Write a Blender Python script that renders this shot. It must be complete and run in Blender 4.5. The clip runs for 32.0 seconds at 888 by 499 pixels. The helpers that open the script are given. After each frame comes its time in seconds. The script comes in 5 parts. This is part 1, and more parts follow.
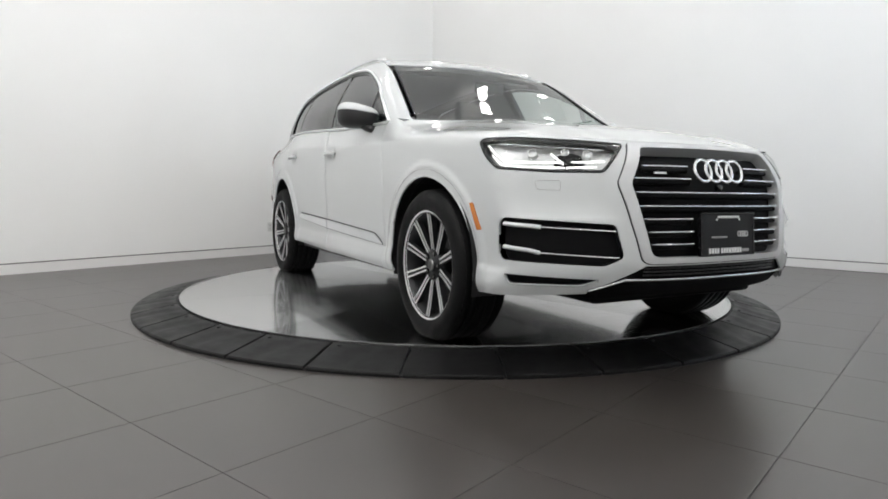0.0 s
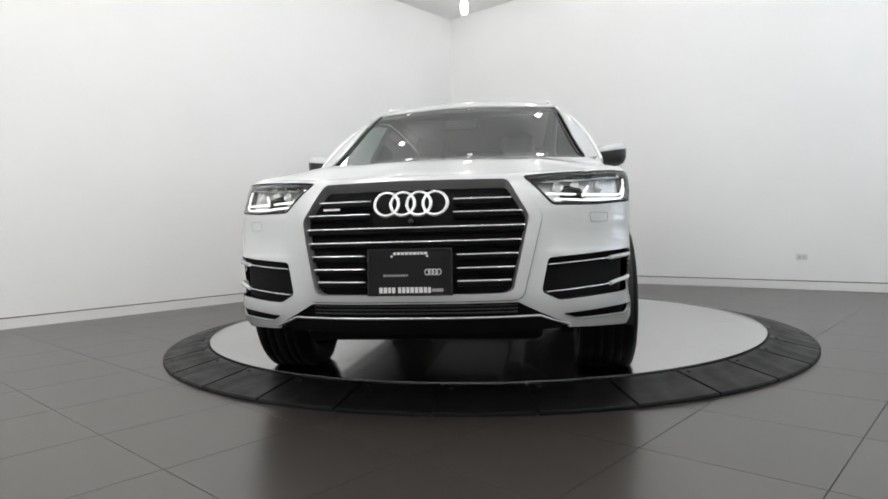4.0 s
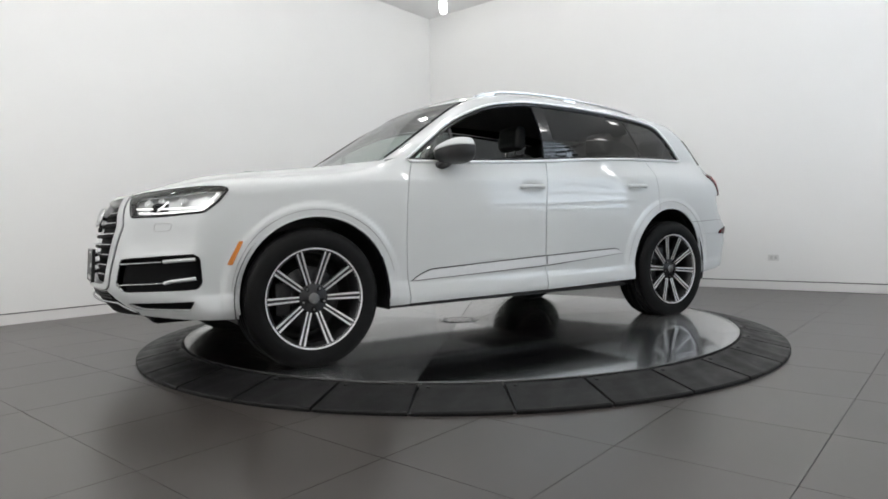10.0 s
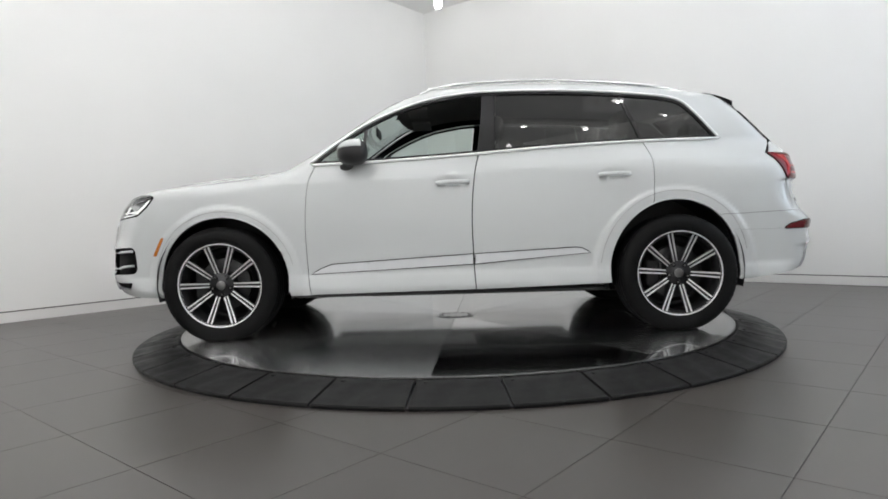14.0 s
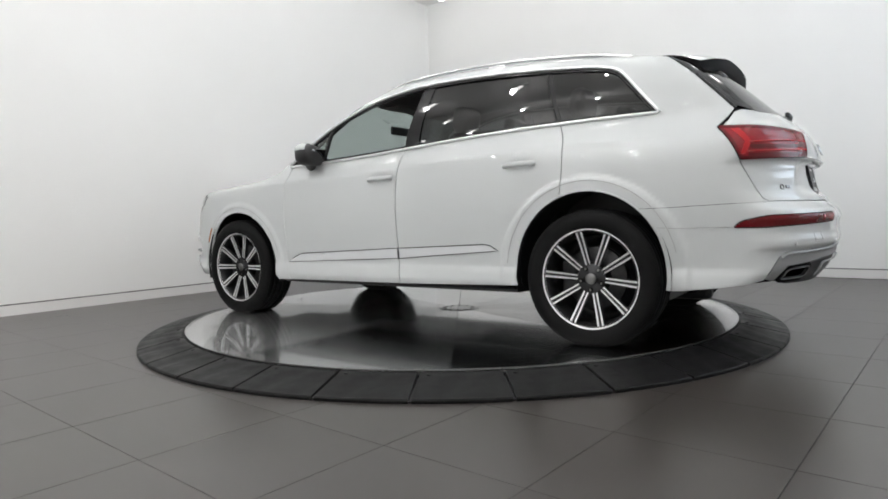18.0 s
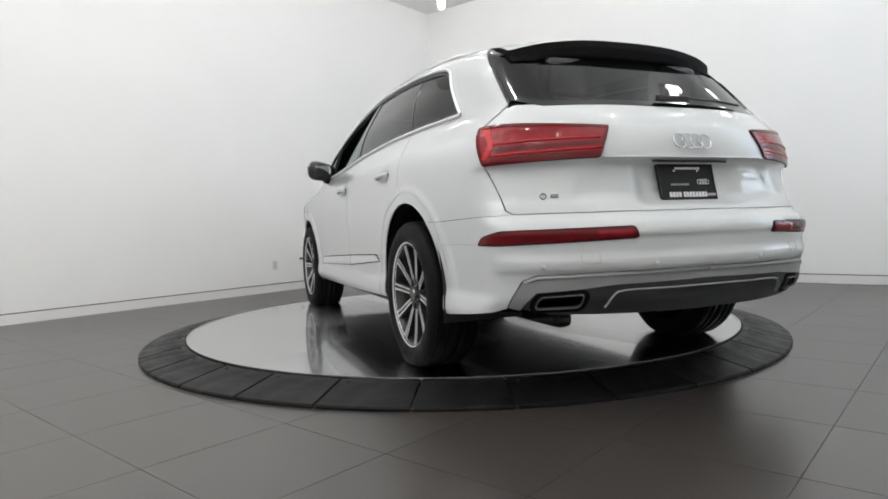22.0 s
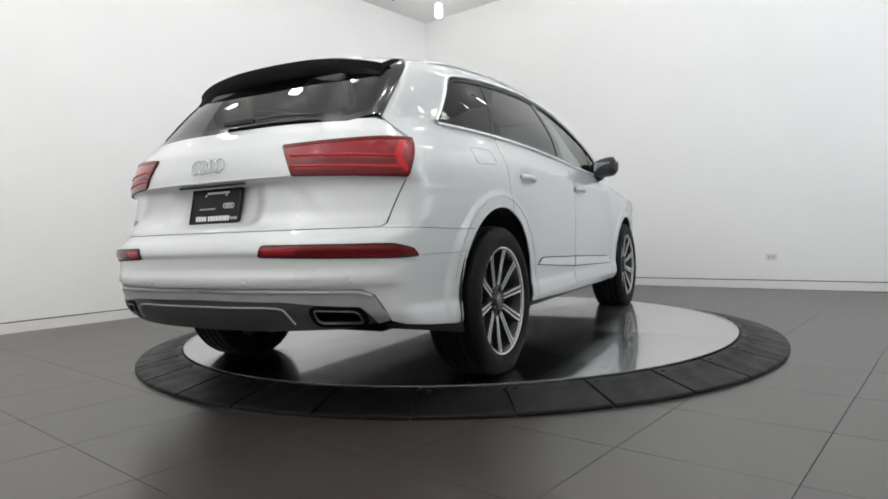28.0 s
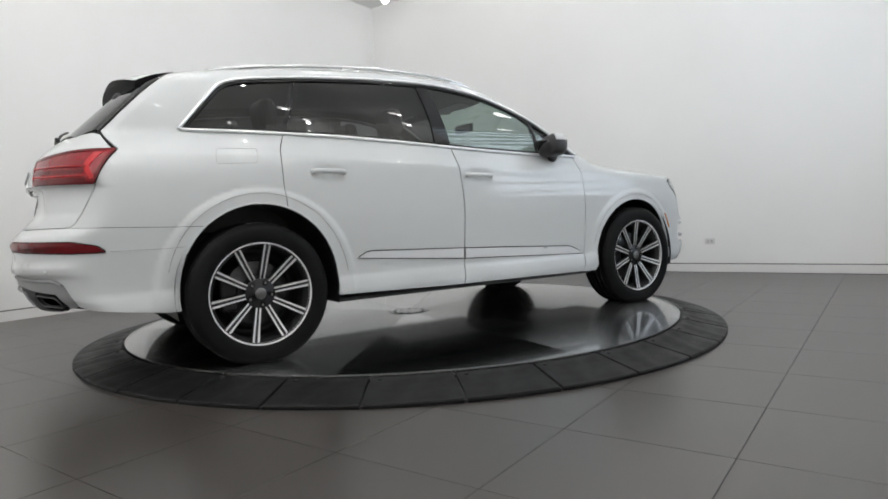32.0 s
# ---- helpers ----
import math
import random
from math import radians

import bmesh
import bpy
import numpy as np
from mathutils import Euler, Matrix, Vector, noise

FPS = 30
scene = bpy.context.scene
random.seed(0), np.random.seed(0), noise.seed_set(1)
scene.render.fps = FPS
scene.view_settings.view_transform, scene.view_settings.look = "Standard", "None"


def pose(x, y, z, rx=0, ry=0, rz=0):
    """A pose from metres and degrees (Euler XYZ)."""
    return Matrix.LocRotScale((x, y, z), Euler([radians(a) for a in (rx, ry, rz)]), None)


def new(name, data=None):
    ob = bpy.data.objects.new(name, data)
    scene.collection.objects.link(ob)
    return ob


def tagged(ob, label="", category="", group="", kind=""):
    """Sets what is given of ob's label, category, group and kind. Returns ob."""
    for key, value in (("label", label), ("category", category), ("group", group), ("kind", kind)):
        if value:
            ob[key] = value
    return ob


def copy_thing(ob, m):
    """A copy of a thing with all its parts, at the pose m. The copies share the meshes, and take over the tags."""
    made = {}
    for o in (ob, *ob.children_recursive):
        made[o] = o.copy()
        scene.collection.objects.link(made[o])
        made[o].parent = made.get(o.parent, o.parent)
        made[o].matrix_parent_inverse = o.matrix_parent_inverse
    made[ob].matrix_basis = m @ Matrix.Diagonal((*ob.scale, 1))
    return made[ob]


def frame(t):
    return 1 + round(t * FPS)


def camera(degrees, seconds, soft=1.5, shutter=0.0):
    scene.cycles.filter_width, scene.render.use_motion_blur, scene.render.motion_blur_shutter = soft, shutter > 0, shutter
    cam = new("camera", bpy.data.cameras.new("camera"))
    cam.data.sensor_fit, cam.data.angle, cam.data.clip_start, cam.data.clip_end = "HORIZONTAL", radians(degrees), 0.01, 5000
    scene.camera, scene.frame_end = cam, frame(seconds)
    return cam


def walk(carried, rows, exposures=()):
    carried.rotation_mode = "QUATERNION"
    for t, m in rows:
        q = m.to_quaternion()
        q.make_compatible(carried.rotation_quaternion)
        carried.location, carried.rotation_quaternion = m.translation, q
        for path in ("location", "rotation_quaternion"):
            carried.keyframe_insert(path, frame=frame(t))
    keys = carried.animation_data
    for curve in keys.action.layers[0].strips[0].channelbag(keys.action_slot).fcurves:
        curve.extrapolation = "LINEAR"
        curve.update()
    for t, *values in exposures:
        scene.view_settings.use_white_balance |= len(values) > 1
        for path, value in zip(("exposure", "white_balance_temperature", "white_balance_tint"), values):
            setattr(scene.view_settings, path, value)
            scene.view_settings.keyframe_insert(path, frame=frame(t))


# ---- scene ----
# ---- camera: a phone on a low stand, held still but for small tilts ----
CAM = (0.0, -4.972, 0.806)
TURNS = [  # seconds, yaw, pitch, roll
    (0.0, 0.95, -5.16, -0.60),
    (0.5, 1.77, -4.13, 0.53),
    (1.0, 2.92, -3.69, 1.12),
    (1.5, 3.29, -3.68, 1.56),
    (2.0, 3.22, -3.43, 1.75),
    (2.5, 3.31, -2.96, 1.62),
    (4.5, 3.04, -1.61, 1.58),
    (5.0, 2.36, -1.46, 1.92),
    (5.5, 1.42, -1.28, 2.00),
    (6.0, 0.85, -1.03, 1.86),
    (6.5, 0.68, -0.93, 2.04),
    (7.0, 0.62, -1.08, 2.31),
    (7.5, 0.70, -1.62, 2.44),
    (8.0, 0.87, -1.99, 1.99),
    (8.5, 0.93, -2.24, 1.55),
    (9.0, 1.09, -2.17, 1.47),
    (9.5, 1.16, -1.98, 1.48),
    (10.0, 1.19, -1.93, 1.30),
    (10.5, 1.18, -1.90, 1.27),
    (11.0, 1.13, -1.90, 1.25),
    (11.5, 1.09, -1.95, 1.21),
    (12.0, 1.01, -2.03, 1.24),
    (12.5, 0.95, -2.14, 1.36),
    (13.0, 0.94, -2.23, 1.46),
    (13.5, 0.87, -2.31, 1.51),
    (14.0, 0.85, -2.37, 1.66),
    (14.5, 0.92, -2.59, 1.65),
    (16.5, 0.93, -2.97, 1.38),
    (17.0, 0.98, -2.95, 1.46),
    (17.5, 1.05, -2.91, 1.60),
    (18.0, 1.11, -3.01, 1.67),
    (18.5, 1.23, -3.19, 1.60),
    (19.0, 1.26, -3.25, 1.63),
    (19.5, 1.26, -3.36, 1.60),
    (20.0, 1.30, -3.41, 1.77),
    (20.5, 1.22, -3.22, 1.76),
    (21.0, 1.19, -2.81, 1.59),
    (21.5, 1.16, -2.50, 1.58),
    (22.0, 1.23, -2.33, 1.87),
    (22.5, 1.32, -2.25, 2.12),
    (23.0, 1.34, -2.14, 2.08),
    (23.5, 1.30, -2.06, 1.96),
    (24.0, 1.24, -2.02, 1.86),
    (24.5, 1.17, -1.97, 1.84),
    (25.0, 1.10, -1.82, 1.84),
    (25.5, 1.06, -1.78, 1.82),
    (26.0, 1.05, -1.64, 1.85),
    (26.5, 1.05, -1.51, 1.86),
    (28.5, 1.02, -1.72, 2.02),
    (29.0, 1.04, -1.82, 1.98),
    (29.5, 1.00, -1.91, 1.87),
    (30.0, 0.76, -2.13, 1.43),
    (30.5, 0.14, -2.39, 0.41),
    (31.0, -0.89, -2.88, -0.29),
    (31.5, -2.47, -3.81, 0.46),
    (32.0, -3.60, -2.92, 2.51),
]
cam = camera(70.6, 32.0, soft=1.75)
walk(cam, [(t, pose(*CAM, 90 + p, r, w)) for t, w, p, r in TURNS], exposures=[(0, -0.16), (1, -0.35), (2, -0.22), (5, -0.24), (7, -0.28), (10, -0.3), (12, -0.36), (14, -0.3), (20, -0.25), (25, -0.24), (29.5, -0.26), (31, -0.32), (32, -0.4)])

# the turntable's heading in degrees, second by second
HEADING = [(0, 298.86), (2, 281.87), (4, 264.87), (6, 247.88), (8, 230.91), (10, 213.98), (12, 197.09), (14, 180.23), (16, 163.42), (18, 146.63), (20, 129.88), (22, 113.14), (24, 96.42), (26, 79.68), (28, 62.92), (30, 46.13), (32, 29.28)]
CAR_OFF = (0.043, -0.049)
DISC_Z = 0.0754
R_DISC, R_RING = 2.022, 2.314

# ---- the room's axes: p along the right-hand wall, q along the left-hand wall ----
WALL = 52.17
CORNER = Vector((-0.39, 5.638, 0))
E1 = Vector((math.cos(radians(WALL - 90)), math.sin(radians(WALL - 90)), 0))
E2 = Vector((math.cos(radians(WALL - 180)), math.sin(radians(WALL - 180)), 0))
ROOM_P, ROOM_Q, ROOM_H = 8.1, 12.0, 4.304


def room(p, q, z=0.0):
    """World place of a point p along the right wall, q along the left wall, z up."""
    v = CORNER + E1 * p + E2 * q
    return Vector((v.x, v.y, z))


# ---- world and lamps ----
world = bpy.data.worlds.new("world")
scene.world = world
world.use_nodes = True
world.node_tree.nodes["Background"].inputs[0].default_value = (0.8, 0.85, 0.9, 1)
world.node_tree.nodes["Background"].inputs[1].default_value = 0.3
scene.view_settings.exposure = 0.0
LAMP_P, LAMP_Q = (0.93, 2.27, 3.6, 4.95, 6.3, 7.6), (0.78, 2.5, 4.2, 5.9, 7.6, 9.3, 11.0)
LAMP_W = 16.2
for i, p in enumerate(LAMP_P):
    for j, q in enumerate(LAMP_Q):
        light = bpy.data.lights.new("bulb_light", "POINT")
        light.shadow_soft_size, light.color = 0.04, (1.0, 0.992, 0.985)
        light.energy = LAMP_W * (0.02 if i == 0 or j == 0 else 0.12 if j == 1 else 0.42 if i == 1 else 0.3 if i > 3 and j > 3 else 2.25 if j > 3 else 0.7 if i > 2 else 1.05)
        lamp_ob = new("bulb_light", light)
        lamp_ob.location = room(p, q, ROOM_H - 0.375)


# ---- materials ----
def nodes_of(name):
    m = bpy.data.materials.new(name)
    m.use_nodes = True
    return m, m.node_tree.nodes, m.node_tree.links, m.node_tree.nodes["Principled BSDF"]


def mat(name, rgb, rough=0.5, metal=0.0, coat=0.0, vary=0.0, scale=8.0, bump=0.0, bump_scale=60.0, rough_vary=0.0, rnd=0.0, island=0.0, ior=1.5, spec=0.5):
    """A surface with cloudy colour change, fine relief and uneven gloss."""
    m, n, l, b = nodes_of(name)
    b.inputs["Base Color"].default_value = (*rgb, 1)
    b.inputs["Roughness"].default_value = rough
    b.inputs["Metallic"].default_value = metal
    b.inputs["Coat Weight"].default_value = coat
    b.inputs["Coat Roughness"].default_value = 0.03
    b.inputs["IOR"].default_value = ior
    b.inputs["Specular IOR Level"].default_value = spec
    tc = n.new("ShaderNodeTexCoord")
    if vary or rough_vary or rnd or island:
        nz = n.new("ShaderNodeTexNoise")
        nz.inputs["Scale"].default_value, nz.inputs["Detail"].default_value = scale, 6
        l.new(tc.outputs["Object"], nz.inputs["Vector"])
        fac = nz.outputs["Fac"]
        if rnd or island:
            src = n.new("ShaderNodeObjectInfo").outputs["Random"] if rnd else n.new("ShaderNodeNewGeometry").outputs["Random Per Island"]
            mx = n.new("ShaderNodeMath")
            mx.operation = "MULTIPLY_ADD"
            mx.inputs[1].default_value = rnd or island
            l.new(src, mx.inputs[0])
            l.new(nz.outputs["Fac"], mx.inputs[2])
            fac = mx.outputs[0]
        ramp = n.new("ShaderNodeMapRange")
        ramp.inputs[1].default_value, ramp.inputs[2].default_value = 0.25, 0.75 + (rnd or island)
        ramp.inputs[3].default_value, ramp.inputs[4].default_value = 1 - vary, 1 + vary
        l.new(fac, ramp.inputs[0])
        sc = n.new("ShaderNodeVectorMath")
        sc.operation = "SCALE"
        sc.inputs[0].default_value = rgb
        l.new(ramp.outputs[0], sc.inputs["Scale"])
        l.new(sc.outputs[0], b.inputs["Base Color"])
        if rough_vary:
            rr = n.new("ShaderNodeMapRange")
            rr.inputs[1].default_value, rr.inputs[2].default_value = 0.3, 0.7
            rr.inputs[3].default_value, rr.inputs[4].default_value = max(rough - rough_vary, 0.02), rough + rough_vary
            l.new(nz.outputs["Fac"], rr.inputs[0])
            l.new(rr.outputs[0], b.inputs["Roughness"])
    if bump:
        n2 = n.new("ShaderNodeTexNoise")
        n2.inputs["Scale"].default_value, n2.inputs["Detail"].default_value = bump_scale, 4
        l.new(tc.outputs["Object"], n2.inputs["Vector"])
        bp = n.new("ShaderNodeBump")
        bp.inputs["Strength"].default_value, bp.inputs["Distance"].default_value = bump, 0.004
        l.new(n2.outputs["Fac"], bp.inputs["Height"])
        l.new(bp.outputs["Normal"], b.inputs["Normal"])
    return m


def glow(name, rgb, strength):
    m, n, l, b = nodes_of(name)
    b.inputs["Base Color"].default_value = (0.8, 0.8, 0.8, 1)
    b.inputs["Emission Color"].default_value = (*rgb, 1)
    b.inputs["Emission Strength"].default_value = strength
    return m


def glass(name, rgb, dark=0.0, gloss_ior=1.5):
    """A thin tinted pane: a clear tint under a glossy face."""
    m, n, l, b = nodes_of(name)
    n.remove(b)
    tr, gl, mx = n.new("ShaderNodeBsdfTransparent"), n.new("ShaderNodeBsdfGlossy"), n.new("ShaderNodeMixShader")
    tr.inputs[0].default_value = (*rgb, 1)
    gl.inputs["Roughness"].default_value = 0.01
    f0 = ((gloss_ior - 1) / (gloss_ior + 1)) ** 2
    lw, pw, ma = n.new("ShaderNodeLayerWeight"), n.new("ShaderNodeMath"), n.new("ShaderNodeMath")
    lw.inputs["Blend"].default_value = 0.5
    pw.operation, pw.inputs[1].default_value = "POWER", 5.0
    ma.operation, ma.inputs[1].default_value, ma.inputs[2].default_value = "MULTIPLY_ADD", 1 - f0, f0
    l.new(lw.outputs["Facing"], pw.inputs[0])
    l.new(pw.outputs[0], ma.inputs[0])
    l.new(ma.outputs[0], mx.inputs[0])
    l.new(tr.outputs[0], mx.inputs[1])
    l.new(gl.outputs[0], mx.inputs[2])
    l.new(mx.outputs[0], n["Material Output"].inputs[0])
    return m


M_WALL = mat("wall_paint", (0.86, 0.86, 0.85), 0.75, vary=0.02, scale=0.7, bump=0.15, bump_scale=90)
M_BASE = mat("baseboard_paint", (0.8, 0.79, 0.78), 0.45, vary=0.02, scale=3)
M_GROOVE = mat("groove_shadow_gap", (0.12, 0.12, 0.12), 0.8)
M_CEIL = mat("ceiling_paint", (0.85, 0.85, 0.845), 0.85, vary=0.03, scale=0.8)
M_TILE = mat("porcelain_tile", (0.043, 0.037, 0.0338), 0.29, vary=0.08, scale=3.0, rnd=0.35, bump=0.05, bump_scale=180, spec=1.0)
M_TILE2 = mat("porcelain_tile_far", (0.043, 0.037, 0.0338), 0.29, vary=0.08, scale=3.0, island=0.35, bump=0.05, bump_scale=180, spec=1.0)
M_GROUT = mat("grout", (0.022, 0.02, 0.019), 0.9)
M_RUBBER = mat("black_rubber", (0.009, 0.0089, 0.0092), 0.46, vary=0.45, scale=7, rough_vary=0.14, spec=0.12, rnd=0.4, bump=0.12, bump_scale=150)
M_PLASTIC_W = mat("white_plastic", (0.68, 0.68, 0.67), 0.4)
M_SOCKET = mat("grey_white_socket", (0.56, 0.56, 0.55), 0.4)
M_DARK = mat("dark_void", (0.008, 0.008, 0.009), 0.7)
M_BULB = glow("bulb_glow", (1.0, 0.99, 0.97), 15.0)
M_FIX = mat("lamp_socket_enamel", (0.6, 0.6, 0.6), 0.4)


def disc_metal():
    """Polished plate, brushed finely round the disc; each sector differs a little."""
    m, n, l, b = nodes_of("polished_plate")
    b.inputs["Metallic"].default_value = 1.0
    oi, tc = n.new("ShaderNodeObjectInfo"), n.new("ShaderNodeTexCoord")
    col = n.new("ShaderNodeMapRange")
    col.inputs[3].default_value, col.inputs[4].default_value = 0.52, 0.6
    l.new(oi.outputs["Random"], col.inputs[0])
    l.new(col.outputs[0], b.inputs["Base Color"])
    nz = n.new("ShaderNodeTexNoise")
    nz.inputs["Scale"].default_value, nz.inputs["Detail"].default_value = 2.5, 8
    l.new(tc.outputs["Object"], nz.inputs["Vector"])
    rr = n.new("ShaderNodeMapRange")
    rr.inputs[1].default_value, rr.inputs[2].default_value = 0.3, 0.75
    rr.inputs[3].default_value, rr.inputs[4].default_value = 0.165, 0.185
    l.new(nz.outputs["Fac"], rr.inputs[0])
    ad = n.new("ShaderNodeMath")
    ad.operation = "MULTIPLY_ADD"
    ad.inputs[1].default_value = 0.03
    l.new(oi.outputs["Random"], ad.inputs[0])
    l.new(rr.outputs[0], ad.inputs[2])
    l.new(ad.outputs[0], b.inputs["Roughness"])
    b.inputs["Anisotropic"].default_value = 0.95
    b.inputs["Coat Weight"].default_value = 0.7
    b.inputs["Coat Roughness"].default_value = 0.045
    vt = n.new("ShaderNodeVectorTransform")
    vt.vector_type, vt.convert_from, vt.convert_to = "VECTOR", "OBJECT", "WORLD"
    vt.inputs[0].default_value = (math.cos(radians(94)), math.sin(radians(94)), 0)
    l.new(vt.outputs[0], b.inputs["Tangent"])
    return m


M_DISC = disc_metal()


# ---- mesh helpers ----
def mesh_ob(name, verts, faces, material, parent=None, smooth=False, normals=None, label=""):
    me = bpy.data.meshes.new(name)
    me.from_pydata([tuple(v) for v in verts], [], [tuple(f) for f in faces])
    me.materials.append(material)
    if smooth or normals is not None:
        me.polygons.foreach_set("use_smooth", [True] * len(me.polygons))
    if normals is not None:
        me.normals_split_custom_set_from_vertices([tuple(v) for v in normals])
    me.update()
    ob = new(name, me)
    if parent is not None:
        ob.parent = parent
    if label:
        tagged(ob, label)
    return ob


def part(name, bm, material, parent=None, label="", smooth=False):
    """Links a bmesh as one mesh object under a thing or a part."""
    me = bpy.data.meshes.new(name)
    bm.to_mesh(me)
    bm.free()
    me.materials.append(material)
    if smooth:
        me.polygons.foreach_set("use_smooth", [True] * len(me.polygons))
    ob = new(name, me)
    if parent is not None:
        ob.parent = parent
    if label:
        tagged(ob, label)
    return ob


def box_bm(x0, x1, y0, y1, z0, z1, bevel=0.0, seg=2, m=None):
    bm = bmesh.new()
    bmesh.ops.create_cube(bm, size=1)
    for v in bm.verts:
        v.co = Vector((x0 + (v.co.x + 0.5) * (x1 - x0), y0 + (v.co.y + 0.5) * (y1 - y0), z0 + (v.co.z + 0.5) * (z1 - z0)))
    if bevel:
        bmesh.ops.bevel(bm, geom=bm.edges[:], offset=bevel, segments=seg, affect="EDGES", profile=0.5)
    if m is not None:
        bm.transform(m)
    return bm


def lathe(profile, seg=48, axis="z"):
    """Verts and faces of a profile of (radius, height) turned about an axis."""
    vs, fs, k = [], [], len(profile)
    for i in range(seg):
        a = 2 * math.pi * i / seg
        for r, h in profile:
            c, s = r * math.cos(a), r * math.sin(a)
            vs.append((c, s, h) if axis == "z" else (c, h, s))
    for i in range(seg):
        for j in range(k - 1):
            a, b = i * k + j, ((i + 1) % seg) * k + j
            fs.append((a, b, b + 1, a + 1) if axis == "z" else (a, a + 1, b + 1, b))
    return vs, fs


def tube(path, radius, seg=8, closed=False, flat=1.0):
    """A round bar along a line of points."""
    pts = [Vector(p) for p in path]
    n, vs, fs = len(pts), [], []
    for i, p in enumerate(pts):
        a = pts[(i - 1) % n] if closed or i > 0 else p
        b = pts[(i + 1) % n] if closed or i < n - 1 else p
        t = (b - a).normalized()
        up = Vector((0, 0, 1)) if abs(t.z) < 0.9 else Vector((1, 0, 0))
        u = t.cross(up).normalized()
        w = u.cross(t)
        for k in range(seg):
            g = 2 * math.pi * k / seg
            vs.append(p + u * radius * math.cos(g) + w * radius * flat * math.sin(g))
    for i in range(n if closed else n - 1):
        j = (i + 1) % n
        for k in range(seg):
            m = (k + 1) % seg
            fs.append((i * seg + k, i * seg + m, j * seg + m, j * seg + k))
    if not closed:
        fs.append(tuple(range(seg)))
        fs.append(tuple((n - 1) * seg + k for k in reversed(range(seg))))
    return vs, fs


def room_box(name, p0, p1, q0, q1, z0, z1, material, label="", parent=None, bevel=0.0):
    """A box along the room's axes."""
    bm = box_bm(p0, p1, q0, q1, z0, z1, bevel)
    for v in bm.verts:
        v.co = room(v.co.x, v.co.y, v.co.z)
    bmesh.ops.reverse_faces(bm, faces=bm.faces[:])
    bmesh.ops.recalc_face_normals(bm, faces=bm.faces[:])
    return part(name, bm, material, parent, label)


# ---- walls, ceiling, floor bed ----
GROOVE_Z, GROOVE_H, T = 0.095, 0.012, 0.2
P, Q, H = ROOM_P, ROOM_Q, ROOM_H
tagged(room_box("wall_north", -T, P + T, -T, 0, GROOVE_Z + GROOVE_H, H, M_WALL), "plain white painted showroom wall", "wall", kind="structure")
tagged(room_box("wall_west", -T, 0, 0, Q + T, GROOVE_Z + GROOVE_H, H, M_WALL), "plain white painted showroom wall", "wall", kind="structure")
tagged(room_box("wall_south", 0, P + T, Q, Q + T, 0, H, M_WALL), "plain white painted wall behind the camera", "wall", kind="structure")
WIN_Q0, WIN_Q1, WIN_Z0, WIN_Z1 = 1.6, 3.6, 1.1, 4.24
for nm, q0, q1, z0, z1 in (("wall_east", 0, WIN_Q0, 0, H), ("wall_east_far", WIN_Q1, Q, 0, H), ("wall_east_sill", WIN_Q0, WIN_Q1, 0, WIN_Z0), ("wall_east_head", WIN_Q0, WIN_Q1, WIN_Z1, H)):
    tagged(room_box(nm, P, P + T, q0, q1, z0, z1, M_WALL), "white painted wall round a louvred window", "wall", kind="structure")
tagged(room_box("ceiling", -T, P + T, -T, Q + T, H, H + 0.15, M_CEIL), "matt pale grey painted ceiling", "ceiling", kind="structure")
tagged(room_box("baseboard", 0, P, -T, 0.004, 0, GROOVE_Z, M_BASE), "white flush baseboard below a thin dark groove", "baseboard", kind="structure")
tagged(room_box("baseboard_west", -T, 0.004, 0.004, Q, 0, GROOVE_Z, M_BASE), "white flush baseboard below a thin dark groove", "baseboard", kind="structure")
tagged(room_box("trim", 0, P, -T, -0.012, GROOVE_Z, GROOVE_Z + GROOVE_H, M_GROOVE), "dark shadow groove above the baseboard", "trim", kind="structure")
tagged(room_box("trim_west", -T, -0.012, 0, Q, GROOVE_Z, GROOVE_Z + GROOVE_H, M_GROOVE), "dark shadow groove above the baseboard", "trim", kind="structure")
floor = tagged(room_box("floor", -T, P + T, -T, Q + T, -0.2, -0.004, M_GROUT), "grey porcelain tile floor with thin dark joints", "floor", kind="structure")

# louvred window out of view, which shows as stripes in the paint
window = tagged(room_box("window_1", P + T - 0.02, P + T, WIN_Q0, WIN_Q1, WIN_Z0, WIN_Z1, glow("daylight_pane", (0.74, 0.86, 1.0), 4.6)), "bright daylight door with dark cross rails", "window", kind="structure")
for i in range(13):
    z = WIN_Z0 + (i + 0.5) * (WIN_Z1 - WIN_Z0) / 13
    room_box("slat", P + 0.03, P + 0.09, WIN_Q0, WIN_Q1, z - 0.036, z + 0.036, M_GROOVE, parent=window)


